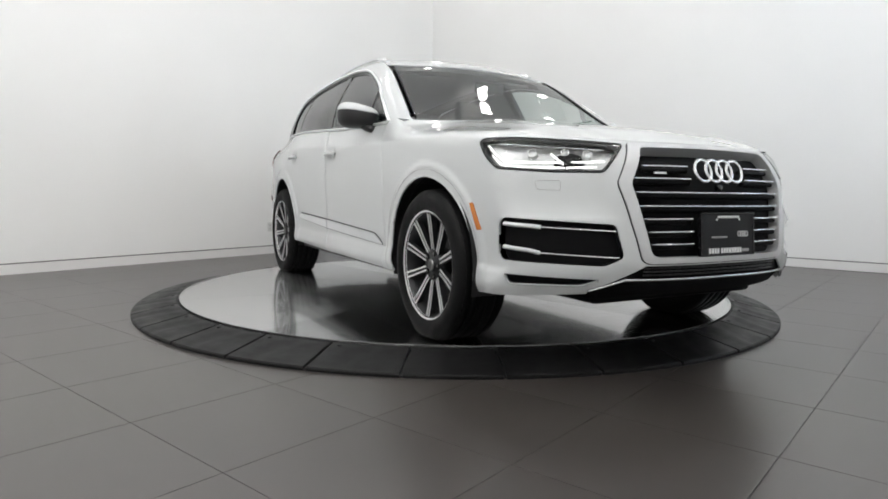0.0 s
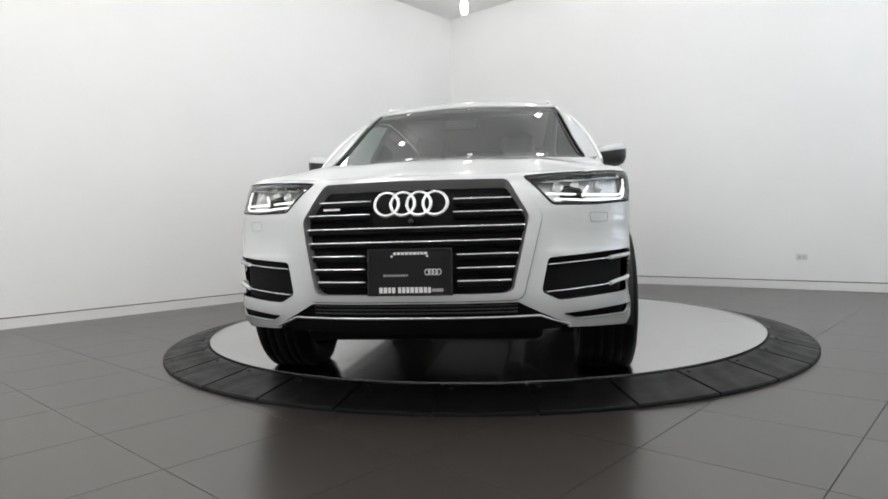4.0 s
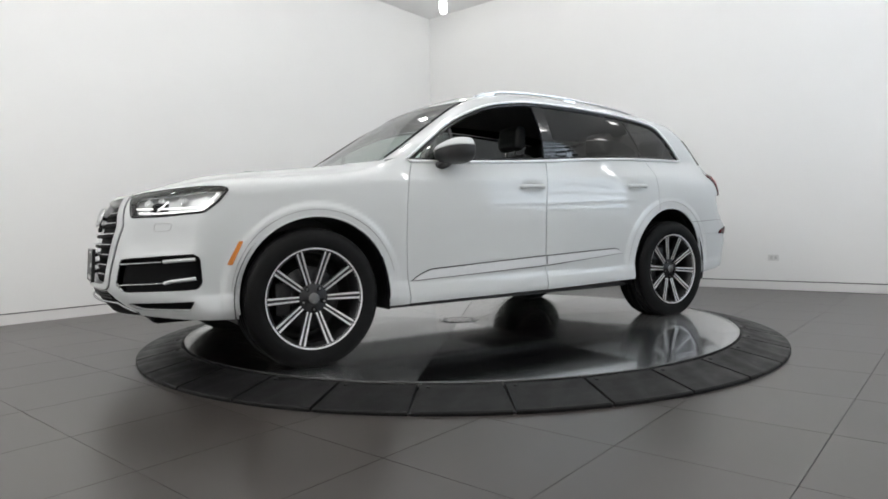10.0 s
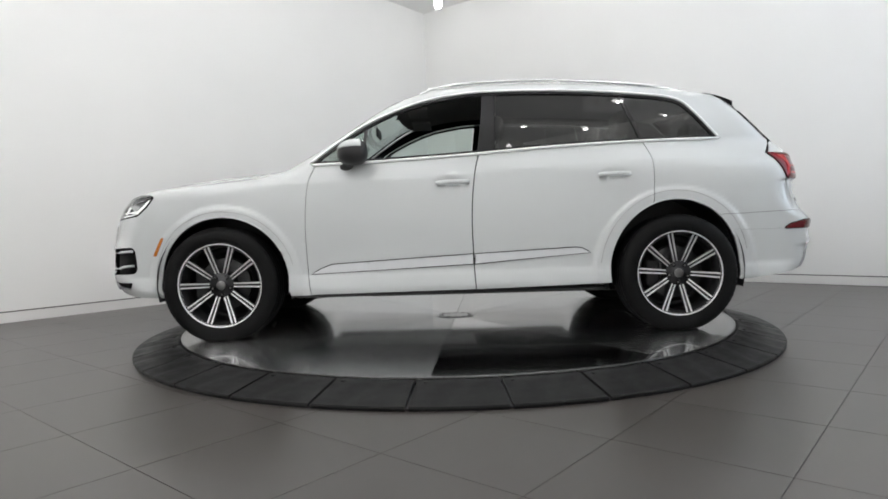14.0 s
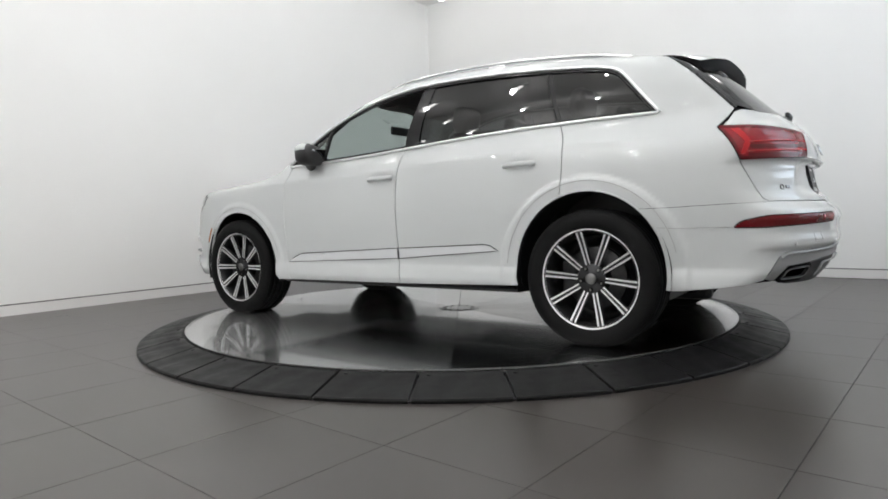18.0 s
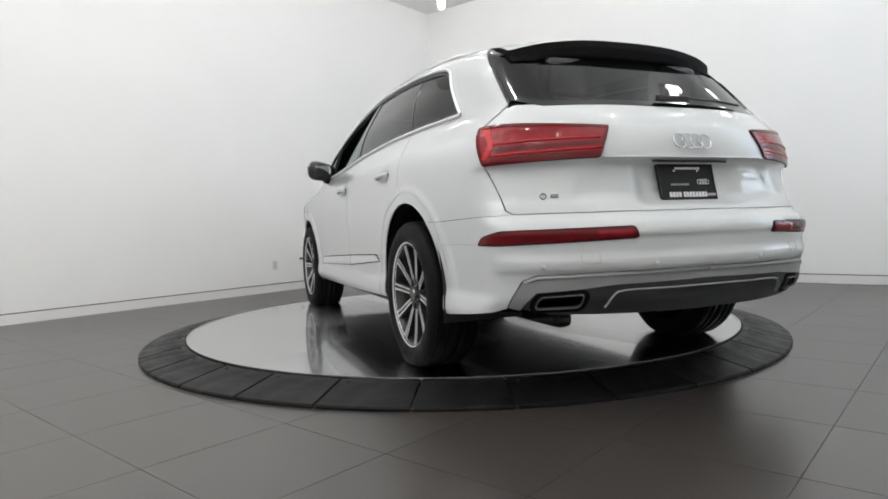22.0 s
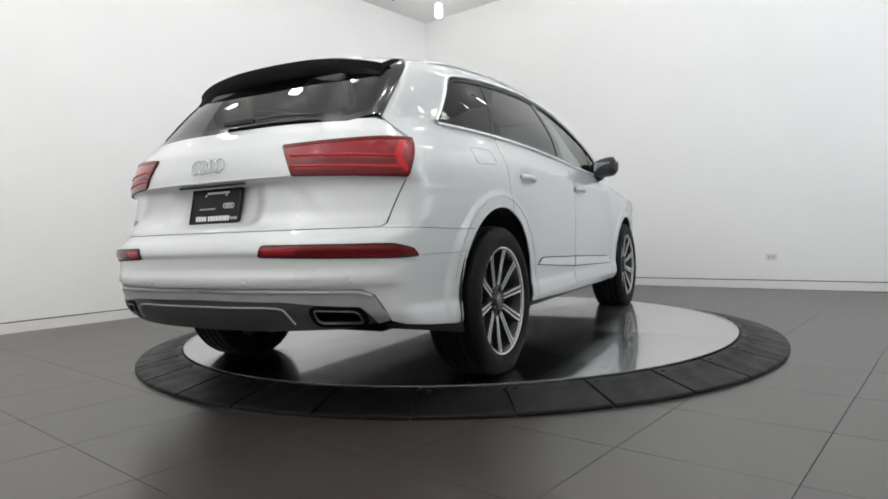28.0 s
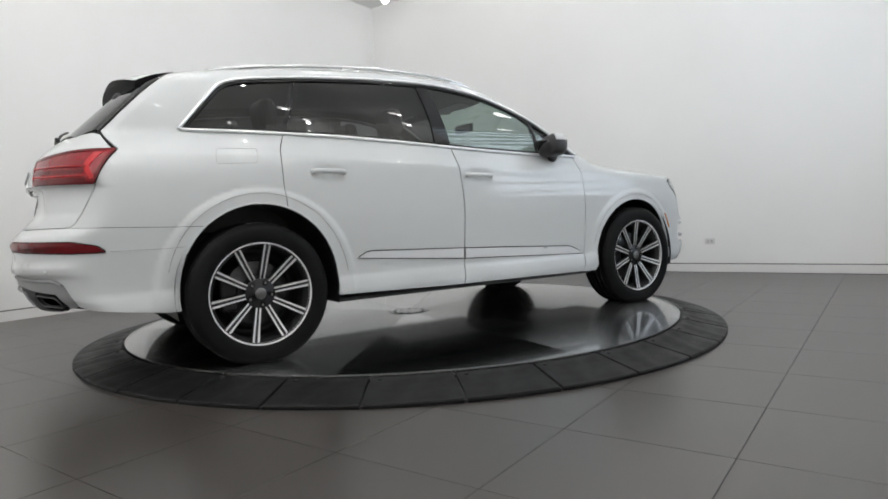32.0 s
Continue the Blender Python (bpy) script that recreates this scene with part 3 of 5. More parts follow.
def panel(name, kind, outline, material, parent, holes=(), off=0.0, thick=0.01, grid=0.036, shrink=0.003, side="both", label="", gap=0.03):
    """A sheet of the body's skin cut to an outline, with turned-in edges; built on the left, mirrored to the right."""
    ring = dense(grow(outline, -shrink), gap)
    cuts = [dense(grow(h, shrink), gap) for h in holes]
    pts, edges = [], []
    for loop in [ring] + cuts:
        s = len(pts)
        pts += loop
        edges += [(s + i, s + (i + 1) % len(loop)) for i in range(len(loop))]
    a = np.asarray(ring)
    gu, gv = np.meshgrid(np.arange(a[:, 0].min() + grid / 2, a[:, 0].max(), grid), np.arange(a[:, 1].min() + grid / 2, a[:, 1].max(), grid))
    g = np.stack([gu.ravel(), gv.ravel()], 1)
    keep = inside_poly(g, grow(ring, -grid * 0.35))
    for h in cuts:
        keep &= ~inside_poly(g, grow(h, grid * 0.35))
    pts += [tuple(q) for q in g[keep]]
    v2, _, f2, *_ = delaunay_2d_cdt([Vector(q) for q in pts], edges, [], 0, 1e-6)
    uv = np.array([tuple(q) for q in v2])
    tri = np.array([tuple(f) for f in f2])
    c = uv[tri].mean(1)
    ok = inside_poly(c, ring)
    for h in cuts:
        ok &= ~inside_poly(c, h)
    tri = tri[ok]
    used, inv = np.unique(tri, return_inverse=True)
    uv, tri = uv[used], inv.reshape(-1, 3)
    p = place(kind, uv)
    nr = normal(p)
    t0, t1, t2 = p[tri[:, 0]], p[tri[:, 1]], p[tri[:, 2]]
    flip = np.sum(np.cross(t1 - t0, t2 - t0) * nr[tri[:, 0]], 1) < 0
    tri[flip] = tri[flip][:, ::-1]
    p = p + nr * off
    count = {}
    for f in tri:
        for i in range(3):
            e = (f[i], f[(i + 1) % 3])
            count[e] = 1
    rim = [e for e in count if (e[1], e[0]) not in count]
    faces = [tuple(f) for f in tri]
    vs, ns = list(p), list(nr)
    if thick:
        for i, j in rim:
            s = len(vs)
            d = p[j] - p[i]
            out = np.cross(d, nr[i])
            out = out / (np.linalg.norm(out) + 1e-9)
            vs += [p[i], p[j], p[j] - nr[j] * thick, p[i] - nr[i] * thick]
            ns += [out] * 4
            faces.append((s, s + 3, s + 2, s + 1))
    obs = []
    for sg in ((1,) if side == "left" else (-1,) if side == "right" else (1, -1)):
        if sg == 1:
            obs.append(mesh_ob(name, vs, faces, material, parent, normals=ns, label=label))
        else:
            obs.append(mesh_ob(name, [(q[0], -q[1], q[2]) for q in vs], [f[::-1] for f in faces], material, parent, normals=[(q[0], -q[1], q[2]) for q in ns], label=label))
    return obs


def full(poly):
    """A half outline in (y, z) or (x, y) closed by its mirror image; it starts and ends on the centre line."""
    return list(poly) + [(-u, v) for u, v in reversed(poly) if u > 0]


def line_on(kind, uv, off, closed=False, side=1):
    q = dense(uv, 0.03, closed)
    p = place(kind, q)
    p = p + normal(p) * off
    return [(a, b * side, c) for a, b, c in p]


def bar_on(name, kind, uv, radius, material, parent, off=0.0, closed=False, flat=1.0, sides=(1, -1), seg=8, label=""):
    out = []
    for sg in sides:
        vs, fs = tube(line_on(kind, uv, off, closed, sg), radius, seg, closed, flat)
        out.append(mesh_ob(name, vs, fs, material, parent, True, label=label))
    return out


# ---- outlines ----
def arc_hole(cx, cz, rx, rz, y, lo):
    pts = []
    for a in np.linspace(0, math.pi, 30):
        pts.append((S(cx + rx * math.cos(a), y), cz + rz * math.sin(a)))
    return [(S(cx + rx, y), lo)] + pts + [(S(cx - rx, y), lo)]


ARCH_F = arc_hole(1.472, 0.375, 0.436, 0.44, 0.95, 0.1)
ARCH_R = arc_hole(-1.48, 0.385, 0.434, 0.465, 0.95, 0.1)
BELT = curve([(0.87, 1.134), (0.503, 1.143), (0.135, 1.158), (-0.215, 1.177), (-0.606, 1.203), (-0.967, 1.222), (-1.361, 1.235), (-1.6, 1.241), (-1.84, 1.246)], 4)
TOPLINE = curve([(0.885, 1.145), (0.70, 1.282), (0.515, 1.403), (0.324, 1.494), (0.131, 1.561), (-0.063, 1.596), (-0.257, 1.614), (-0.642, 1.612), (-1.026, 1.592), (-1.218, 1.576), (-1.41, 1.556), (-1.52, 1.538), (-1.575, 1.52), (-1.63, 1.487), (-1.72, 1.40), (-1.81, 1.305), (-1.858, 1.255)], 4)
DLO = TOPLINE + list(reversed(BELT))
GAP_A = curve([(0.855, 1.132), (0.904, 0.993), (0.925, 0.737), (0.918, 0.443), (0.902, 0.27)], 5)
GAP_B = curve([(-0.217, 1.174), (-0.185, 1.034), (-0.163, 0.779), (-0.169, 0.467), (-0.179, 0.28)], 5)
GAP_C = curve([(-1.302, 1.225), (-1.338, 1.127), (-1.344, 1.0), (-1.335, 0.836), (-1.32, 0.7)], 5)


def belt_between(a, b):
    return [q for q in BELT if min(a, b) < q[0] < max(a, b)]


HOOD_SIDE = curve([(1.0, 0.855), (1.3, 0.868), (1.6, 0.86), (1.85, 0.83), (2.0, 0.79)], 5)
seam = place("top", HOOD_SIDE)
FENDER_TOP = [(S(a, b), c) for a, b, c in seam]
nose_s = np.linspace(S_END, FENDER_TOP[-1][0], 24)
NOSE_EDGE = [(s, pch(np.array([s]), [1.8, FENDER_TOP[-1][0], 2.2, 2.45, 3.1], [1.02, FENDER_TOP[-1][1], 0.979, 0.96, 0.955])[0]) for s in nose_s]
nose_p = place("wrap", NOSE_EDGE)
HEADLIGHT = round_poly([(2.51, 0.94), (2.425, 0.819), (2.22, 0.82), (2.012, 0.835), (1.95, 0.89), (1.905, 0.955), (1.935, 0.968), (2.05, 0.969), (2.15, 0.964), (2.32, 0.954)], 0.02)
FOG = round_poly([(2.475, 0.608), (2.06, 0.632), (2.034, 0.61), (2.03, 0.48), (2.05, 0.452), (2.44, 0.437), (2.51, 0.474)], 0.02)
SLOT = round_poly([(2.42, 0.38), (2.06, 0.394), (2.085, 0.35), (2.35, 0.352)], 0.012)
GRILLE_OUT = [(0, 0.948), (0.425, 0.942), (0.52, 0.778), (0.44, 0.462), (0.41, 0.448), (0, 0.448)]
GRILLE_IN = [(0, 0.928), (0.382, 0.924), (0.468, 0.776), (0.402, 0.487), (0.372, 0.474), (0, 0.472)]
LOWER = [(0, 0.438), (0.42, 0.438), (0.50, 0.395), (0.62, 0.335), (0.6, 0.2), (0, 0.2)]


def to_wrap(poly):
    p = place("front", [q for q in dense(poly, 0.03, False)])
    return [(S(a, max(b, 0.0)), c) for a, b, c in p]


GRILLE_HOLE = to_wrap(GRILLE_OUT) + [(S_END + 0.05, 0.448), (S_END + 0.05, 0.948)]
LOWER_HOLE = to_wrap(LOWER) + [(S_END + 0.05, 0.2), (S_END + 0.05, 0.438)]

# ---- painted panels ----
SILL = 0.284
SPLIT = [(1.995, 0.965), (1.99, 0.85), (1.985, 0.83), (1.92, 0.755), (1.85, 0.69), (1.74, 0.62)]
fender = FENDER_TOP + SPLIT + [(1.5, 0.5), (1.2, 0.284), (0.902, SILL)] + list(reversed(GAP_A))[1:] + [(0.93, 1.16)]
panel("fender", "wrap", fender, M_PAINT, car, [ARCH_F, HEADLIGHT], shrink=0.0, grid=0.017, gap=0.02)
bumper = NOSE_EDGE + SPLIT + [(1.74, 0.286), (1.9, 0.288), (2.08, 0.298), (2.33, 0.315), (2.5, 0.33), (S_END, 0.29)]
panel("front_bumper", "wrap", bumper, M_PAINT, car, [ARCH_F, HEADLIGHT, FOG, SLOT, GRILLE_HOLE, LOWER_HOLE], shrink=0.0, grid=0.017, gap=0.02)
door_f = GAP_A[:-1] + [(0.902, SILL), (-0.179, SILL + 0.008)] + list(reversed(GAP_B))[1:] + sorted(belt_between(-0.21, 0.85))
front_doors = panel("front_door", "wrap", door_f, M_PAINT, car, grid=0.018, shrink=0.0042)
door_r = GAP_B[:-1] + [(-0.179, SILL + 0.008), (-1.06, 0.312), (-1.32, 0.7)] + list(reversed(GAP_C))[1:] + sorted(belt_between(-1.295, -0.22))
rear_doors = panel("rear_door", "wrap", door_r, M_PAINT, car, [ARCH_R], grid=0.018)
hood = [(float(nose_p[0][0]), 0.0)] + [(float(a), float(b)) for a, b, c in nose_p[1:]]
hood = [(x, y) for x, y in hood] + list(reversed(HOOD_SIDE)) + curve([(0.99, 0.82), (1.05, 0.6), (1.1, 0.3), (1.115, 0.0)], 5)
panel("hood", "top", hood + [(x, -y) for x, y in reversed(hood)], M_PAINT, car, side="left", grid=0.03)

ROOF_SIDE = curve([(1.0, 0.80), (0.8, 0.752), (0.55, 0.70), (0.3, 0.655), (0.0, 0.625), (-0.5, 0.61), (-1.0, 0.60), (-1.5, 0.585), (-1.8, 0.56)], 5)
roof_p = place("top", ROOF_SIDE)
ROOF_SEAM = [(S(a, b), c) for a, b, c in roof_p]
GATE_SEAM = [(-1.9, 1.592), (-1.978, 1.525), (-2.066, 1.44), (-2.152, 1.335), (-2.222, 1.237), (-2.185, 1.2), (-2.112, 1.138), (-2.168, 0.97), (-2.218, 0.865), (-2.258, 0.775), (-2.285, 0.757)]
gate_p = place("wrap", dense(GATE_SEAM, 0.03, False))
GATE_SIDE = [(float(b), float(c)) for a, b, c in gate_p]
BUMPER_SEAM = [(S(-2.2, 0.86), 0.752), (S(-1.95, 0.94), 0.742), (-1.74, 0.738)]
frame_out = [(0.93, 1.158)] + ROOF_SEAM + GATE_SEAM + BUMPER_SEAM + [(-1.5, 0.6), (-1.32, 0.7)] + list(reversed(GAP_C))[1:-1] + [(-1.302, 1.227)]
lower_dlo = [q for q in BELT if q[0] > -1.302]
frame_out = frame_out + [(q[0], q[1] - 0.002) for q in sorted(lower_dlo, key=lambda q: q[0])]
panel("side_frame", "wrap", frame_out, M_PAINT, car, [DLO, ARCH_R], shrink=0.0015, grid=0.018, gap=0.02)
roof = [(x, y) for x, y in ROOF_SIDE if x < 0.285]
roof = curve([(0.37, 0.0), (0.355, 0.3), (0.305, 0.54), (roof[0][0], roof[0][1])], 4)[:-1] + roof + [(-1.9, 0.3), (-1.92, 0.0)]
panel("roof", "top", roof + [(x, -y) for x, y in reversed(roof)], M_PAINT, car, side="left", grid=0.07)
panel("headliner", "top", grow(roof + [(x, -y) for x, y in reversed(roof)], 0.02), M_LINER, car, side="left", grid=0.12, off=-0.03, thick=0)
GATE_LOW = [q for q in GATE_SIDE if q[1] < 1.236]
gate_low = [(0, 1.222), (0.3, 1.223), (0.6, 1.228), (0.695, 1.231)] + GATE_LOW + [(0, 0.757)]
panel("tailgate", "rear", full(gate_low), M_PAINT, car, side="left", grid=0.018, label="white tailgate with a sharp crease")
rear_b = [(-2.285, 0.757)] + BUMPER_SEAM + [(-1.7, 0.5), (-1.7, 0.31), (-1.935, 0.314), (-2.088, 0.334), (-2.207, 0.355), (-2.257, 0.374), (-2.28, 0.423), (-2.315, 0.488), (-2.36, 0.511), (-2.63, 0.52), (-S_END - 0.001, 0.523), (-S_END - 0.001, 0.757)]
panel("rear_bumper", "wrap", rear_b, M_PAINT, car, [ARCH_R], shrink=0.001, grid=0.017)

# ---- dark inner shell added to blacken gaps and arches, liners and floor pan ----
shell = [(-S_END, 0.3), (-2.2, 0.3), (-1.6, 0.25), (1.6, 0.24), (2.3, 0.27), (S_END, 0.27), (S_END, 0.93), (2.0, 0.95), (1.0, 1.08), (0.8, 1.1), (-0.6, 1.15), (-1.8, 1.2), (-2.2, 1.2), (-S_END, 1.18)]
panel("inner_shell", "wrap", shell, M_CORE, car, [ARCH_F, ARCH_R], off=-0.075, thick=0, grid=0.12)
panel("frame_liner", "wrap", grow(frame_out, 0.004), M_CORE, car, [grow(DLO, 0.004), ARCH_R], off=-0.022, thick=0, grid=0.1)
part("floor_pan", box_bm(-1.95, 2.25, -0.52, 0.52, 0.25, 0.5, 0.03), M_CORE, car, "black underbody and floor pan")
part("cabin_tub", box_bm(-0.98, 0.98, -0.86, 0.86, 0.262, 0.5, 0.02), M_CORE, car)
for sg in (1, -1):
    part("sill", box_bm(-1.03, 1.02, min(sg * 0.78, sg * 0.885), max(sg * 0.78, sg * 0.885), 0.262, 0.29, 0.01), M_BLACK, car, "black rocker sill")
    for cx, cz, rx, rz in ((1.472, 0.375, 0.436, 0.44), (-1.48, 0.385, 0.434, 0.465)):
        vs, fs = [], []
        for i, a in enumerate(np.linspace(-0.25, math.pi + 0.25, 28)):
            for y, k in ((0.5, 1.0), (0.9, 1.0), (0.935, 1.0)):
                vs.append((cx + (rx + 0.012) * k * math.cos(a), sg * y, max(cz + (rz + 0.012) * k * math.sin(a), 0.2)))
        for i in range(27):
            for j in range(2):
                fs.append((i * 3 + j, i * 3 + j + 1, i * 3 + j + 4, i * 3 + j + 3))
        fs.append(tuple(i * 3 for i in range(28)))
        mesh_ob("arch_liner", vs, fs, M_BLACK, car)
part("engine_block", box_bm(1.9, 2.25, -0.7, 0.7, 0.45, 0.9, 0.05), M_CORE, car)
part("boot_floor", box_bm(-2.3, -1.95, -0.78, 0.78, 0.4, 0.95, 0.05), M_CORE, car)
for nm, x0, x1, y0, y1, z0, z1 in (("exhaust_pipe", -2.0, 0.6, 0.28, 0.38, 0.2, 0.28), ("exhaust_box", -2.1, -1.75, -0.45, 0.45, 0.3, 0.38), ("gearbox_cover", -0.2, 1.0, -0.25, 0.25, 0.195, 0.3), ("axle_beam", -1.56, -1.42, -0.75, 0.75, 0.3, 0.4), ("front_axle_beam", 1.42, 1.56, -0.75, 0.75, 0.3, 0.4)):
    part(nm, box_bm(x0, x1, y0, y1, z0, z1, 0.03), M_BLACK, car)

# ---- glass ----
CP = [(-1.165, 1.572), (-1.215, 1.42), (-1.282, 1.24), (-1.287, 1.222)]


def clip_dlo(lo, hi):
    """The daylight opening between two near-upright edges, each a line of (x, z)."""
    def xat(edge, z):
        e = sorted(edge, key=lambda q: q[1])
        return float(np.interp(z, [q[1] for q in e], [q[0] for q in e]))
    top = [q for q in TOPLINE if xat(lo, q[1]) < q[0] < xat(hi, q[1])]
    bot = [q for q in BELT if xat(lo, q[1]) < q[0] < xat(hi, q[1])]
    def end(edge, line, k):
        best = min(dense(line, 0.01, False), key=lambda q: abs(q[0] - xat(edge, q[1])))
        return (xat(edge, best[1]), best[1])
    tl, tr, bl, br = end(lo, TOPLINE, 0), end(hi, TOPLINE, 0), end(lo, BELT, 0), end(hi, BELT, 0)
    mid_lo = [q for q in sorted(lo, key=lambda q: q[1]) if bl[1] + 0.01 < q[1] < tl[1] - 0.01]
    mid_hi = [q for q in sorted(hi, key=lambda q: -q[1]) if br[1] + 0.01 < q[1] < tr[1] - 0.01]
    return [tr] + mid_hi + [br] + sorted(bot, key=lambda q: -q[0]) + [bl] + mid_lo + [tl] + sorted(top, key=lambda q: q[0])


FAR_F, FAR_R = [(2.0, 1.0), (2.0, 1.8)], [(-2.6, 1.0), (-2.6, 1.8)]
B_F = [(-0.255, 1.62), (-0.235, 1.4), (-0.2, 1.15)]
B_R = [(-0.35, 1.62), (-0.335, 1.4), (-0.325, 1.15)]
MIRROR_BAR = [(0.52, 1.43), (0.545, 1.10)]
g = panel("front_door_glass", "wrap", clip_dlo(B_F, MIRROR_BAR), M_GLASS, front_doors[1], off=-0.008, thick=0.004, side="right", label="closed clear side window")
g += panel("quarter_light", "wrap", clip_dlo(MIRROR_BAR, FAR_F), M_GLASS, car, off=-0.008, thick=0.004)
g += panel("rear_door_glass", "wrap", clip_dlo(CP, B_R), M_PRIVACY, car, off=-0.008, thick=0.004, label="dark privacy window")
g += panel("rear_quarter_glass", "wrap", clip_dlo(FAR_R, [(x - 0.022, z) for x, z in CP]), M_PRIVACY, car, off=-0.008, thick=0.004, label="dark privacy window")
panel("window_pillar", "wrap", clip_dlo(B_R, B_F), M_GLOSSBLACK, car, off=-0.004, thick=0.02, label="gloss black door pillar")
panel("window_bar", "wrap", clip_dlo([(x - 0.03, z) for x, z in CP], CP), M_GLOSSBLACK, car, off=-0.006, thick=0.015)
panel("mirror_triangle", "wrap", clip_dlo([(x - 0.012, z) for x, z in MIRROR_BAR], [(x + 0.012, z) for x, z in MIRROR_BAR]), M_BLACK, car, off=-0.005, thick=0.015)
bar_on("window_trim", "wrap", DLO, 0.009, M_TRIM, car, off=0.006, closed=True, label="bright window surround")
bar_on("window_seal", "wrap", grow(DLO, -0.016), 0.010, M_GLOSSBLACK, car, off=-0.006, closed=True)
ws = curve([(0.375, 0.0), (0.36, 0.3), (0.31, 0.54), (0.285, 0.635)], 4)
ws = ws + [(x, y - 0.018) for x, y in ROOF_SIDE if 0.3 < x < 0.98][::-1] + curve([(0.99, 0.775), (1.05, 0.6), (1.1, 0.3), (1.115, 0.0)], 5)
wsf = ws + [(x, -y) for x, y in reversed(ws)]
g += panel("windscreen", "top", wsf, M_WSCREEN, car, side="left", off=-0.006, thick=0.005, grid=0.07, label="green-tinted windscreen")
for sg in (1, -1):
    q = place("top", [(x, y - 0.024) for x, y in ROOF_SIDE if 0.29 < x < 0.99])
    q = q - normal(q) * 0.003
    vs, fs = tube([(a, b * sg, c) for a, b, c in q], 0.0065, 8, False)
    mesh_ob("windscreen_seal", vs, fs, M_GLOSSBLACK, car, True)
cowl = curve([(1.135, 0.0), (1.12, 0.3), (1.07, 0.6), (1.0, 0.80)], 4)
cw = cowl + [(x - 0.06, y * 0.98) for x, y in reversed(cowl)]
panel("cowl", "top", cw + [(x, -y) for x, y in reversed(cw)], M_BLACK, car, side="left", off=-0.012, thick=0)
rg = [(0, 1.57), (0.45, 1.555), (0.5, 1.53)] + [(u - 0.012, v) for u, v in GATE_SIDE if 1.25 < v < 1.52] + [(0.6, 1.232), (0, 1.238)]
g += panel("rear_window", "rear", full(rg), M_REARGLASS, car, side="left", off=-0.004, thick=0.004, label="dark rear window")
for o in g:
    o.visible_shadow = False
border = full([(0, 1.6), (0.5, 1.578)] + [q for q in GATE_SIDE if q[1] > 1.24] + [(0.6, 1.214), (0, 1.222)])
panel("rear_window_border", "rear", border, M_GLOSSBLACK, car, [full([(0, 1.55), (0.44, 1.54)] + [(u - 0.045, v) for u, v in GATE_SIDE if 1.26 < v < 1.51] + [(0.58, 1.246), (0, 1.252)])], side="left", off=0.001, thick=0.01, shrink=0.002, label="gloss black window border")

bar_on("window_fin", "wrap", [(u - 0.009, v) for u, v in curve(GATE_SEAM[2:5], 4)], 0.008, M_GLOSSBLACK, car, off=0.001, label="black fin beside the rear window")


# ---- roof spoiler and rails ----
def spoiler():
    n, m = 41, 7
    ys = np.linspace(-0.6, 0.6, n)
    start = place("top", [(-1.80, y) for y in ys])
    root = place("rear", [(y * 0.96, 1.512 - 0.04 * (abs(y) / 0.6) ** 2) for y in ys])
    top_v, und_v, tf = [], [], []
    for y, a, b in zip(ys, start, root):
        k = abs(y) / 0.6
        xe, ze = -2.085 + 0.085 * k**4, 1.583 - 0.058 * k**2.4
        for j in range(m):
            t = j / (m - 1)
            top_v.append((-1.80 + (xe + 1.80) * t, y, float(a[2]) + 0.003 + (ze - float(a[2]) - 0.003) * t + 0.010 * math.sin(math.pi * t)))
            und_v.append((float(b[0]) + (xe - float(b[0])) * t, y, float(b[2]) - 0.006 + (ze - 0.03 - 0.012 * k**2 - float(b[2]) + 0.006) * t - 0.010 * math.sin(math.pi * t)))
    for i in range(n - 1):
        for j in range(m - 1):
            tf.append((i * m + j, i * m + j + 1, (i + 1) * m + j + 1, (i + 1) * m + j))
    o = mesh_ob("spoiler", top_v, [f[::-1] for f in tf], M_PAINT, car, True, label="white roof spoiler with a black underside")
    s = len(und_v)
    edge = [(i * m + m - 1, (i + 1) * m + m - 1) for i in range(n - 1)]
    fs = list(tf) + [(a, b, b + s, a + s) for a, b in edge] + [tuple(range(m)) + tuple(s + j for j in reversed(range(m))), tuple((n - 1) * m + j for j in reversed(range(m))) + tuple(s + (n - 1) * m + j for j in range(m))]
    mesh_ob("underside", und_v + top_v, fs, M_CORE, o, label="satin black spoiler underside")

spoiler()
for sg in (1, -1):
    path = []
    for x, dz in ((0.16, 0.0), (0.06, 0.01), (-0.1, 0.02), (-0.5, 0.024), (-0.9, 0.024), (-1.3, 0.02), (-1.5, 0.01), (-1.63, 0.0)):
        z = float(place("top", [(x, 0.60)])[0][2])
        path.append((x, sg * (0.605 - 0.02 * max(0, -x)), z + dz))
    vs, fs = tube([tuple(q) for q in curve(path, 5)], 0.017, 10, False, 0.7)
    rail = mesh_ob("roof_rail", vs, fs, M_CHROME, car, True, label="satin silver roof rail")
    for x in (0.05, -0.75, -1.5):
        z = float(place("top", [(x, 0.60)])[0][2])
        yy = sg * (0.605 - 0.02 * max(0, -x))
        part("rail_foot", box_bm(x - 0.06, x + 0.06, yy - 0.012, yy + 0.012, z - 0.01, z + 0.016, 0.006), M_CHROME, rail)

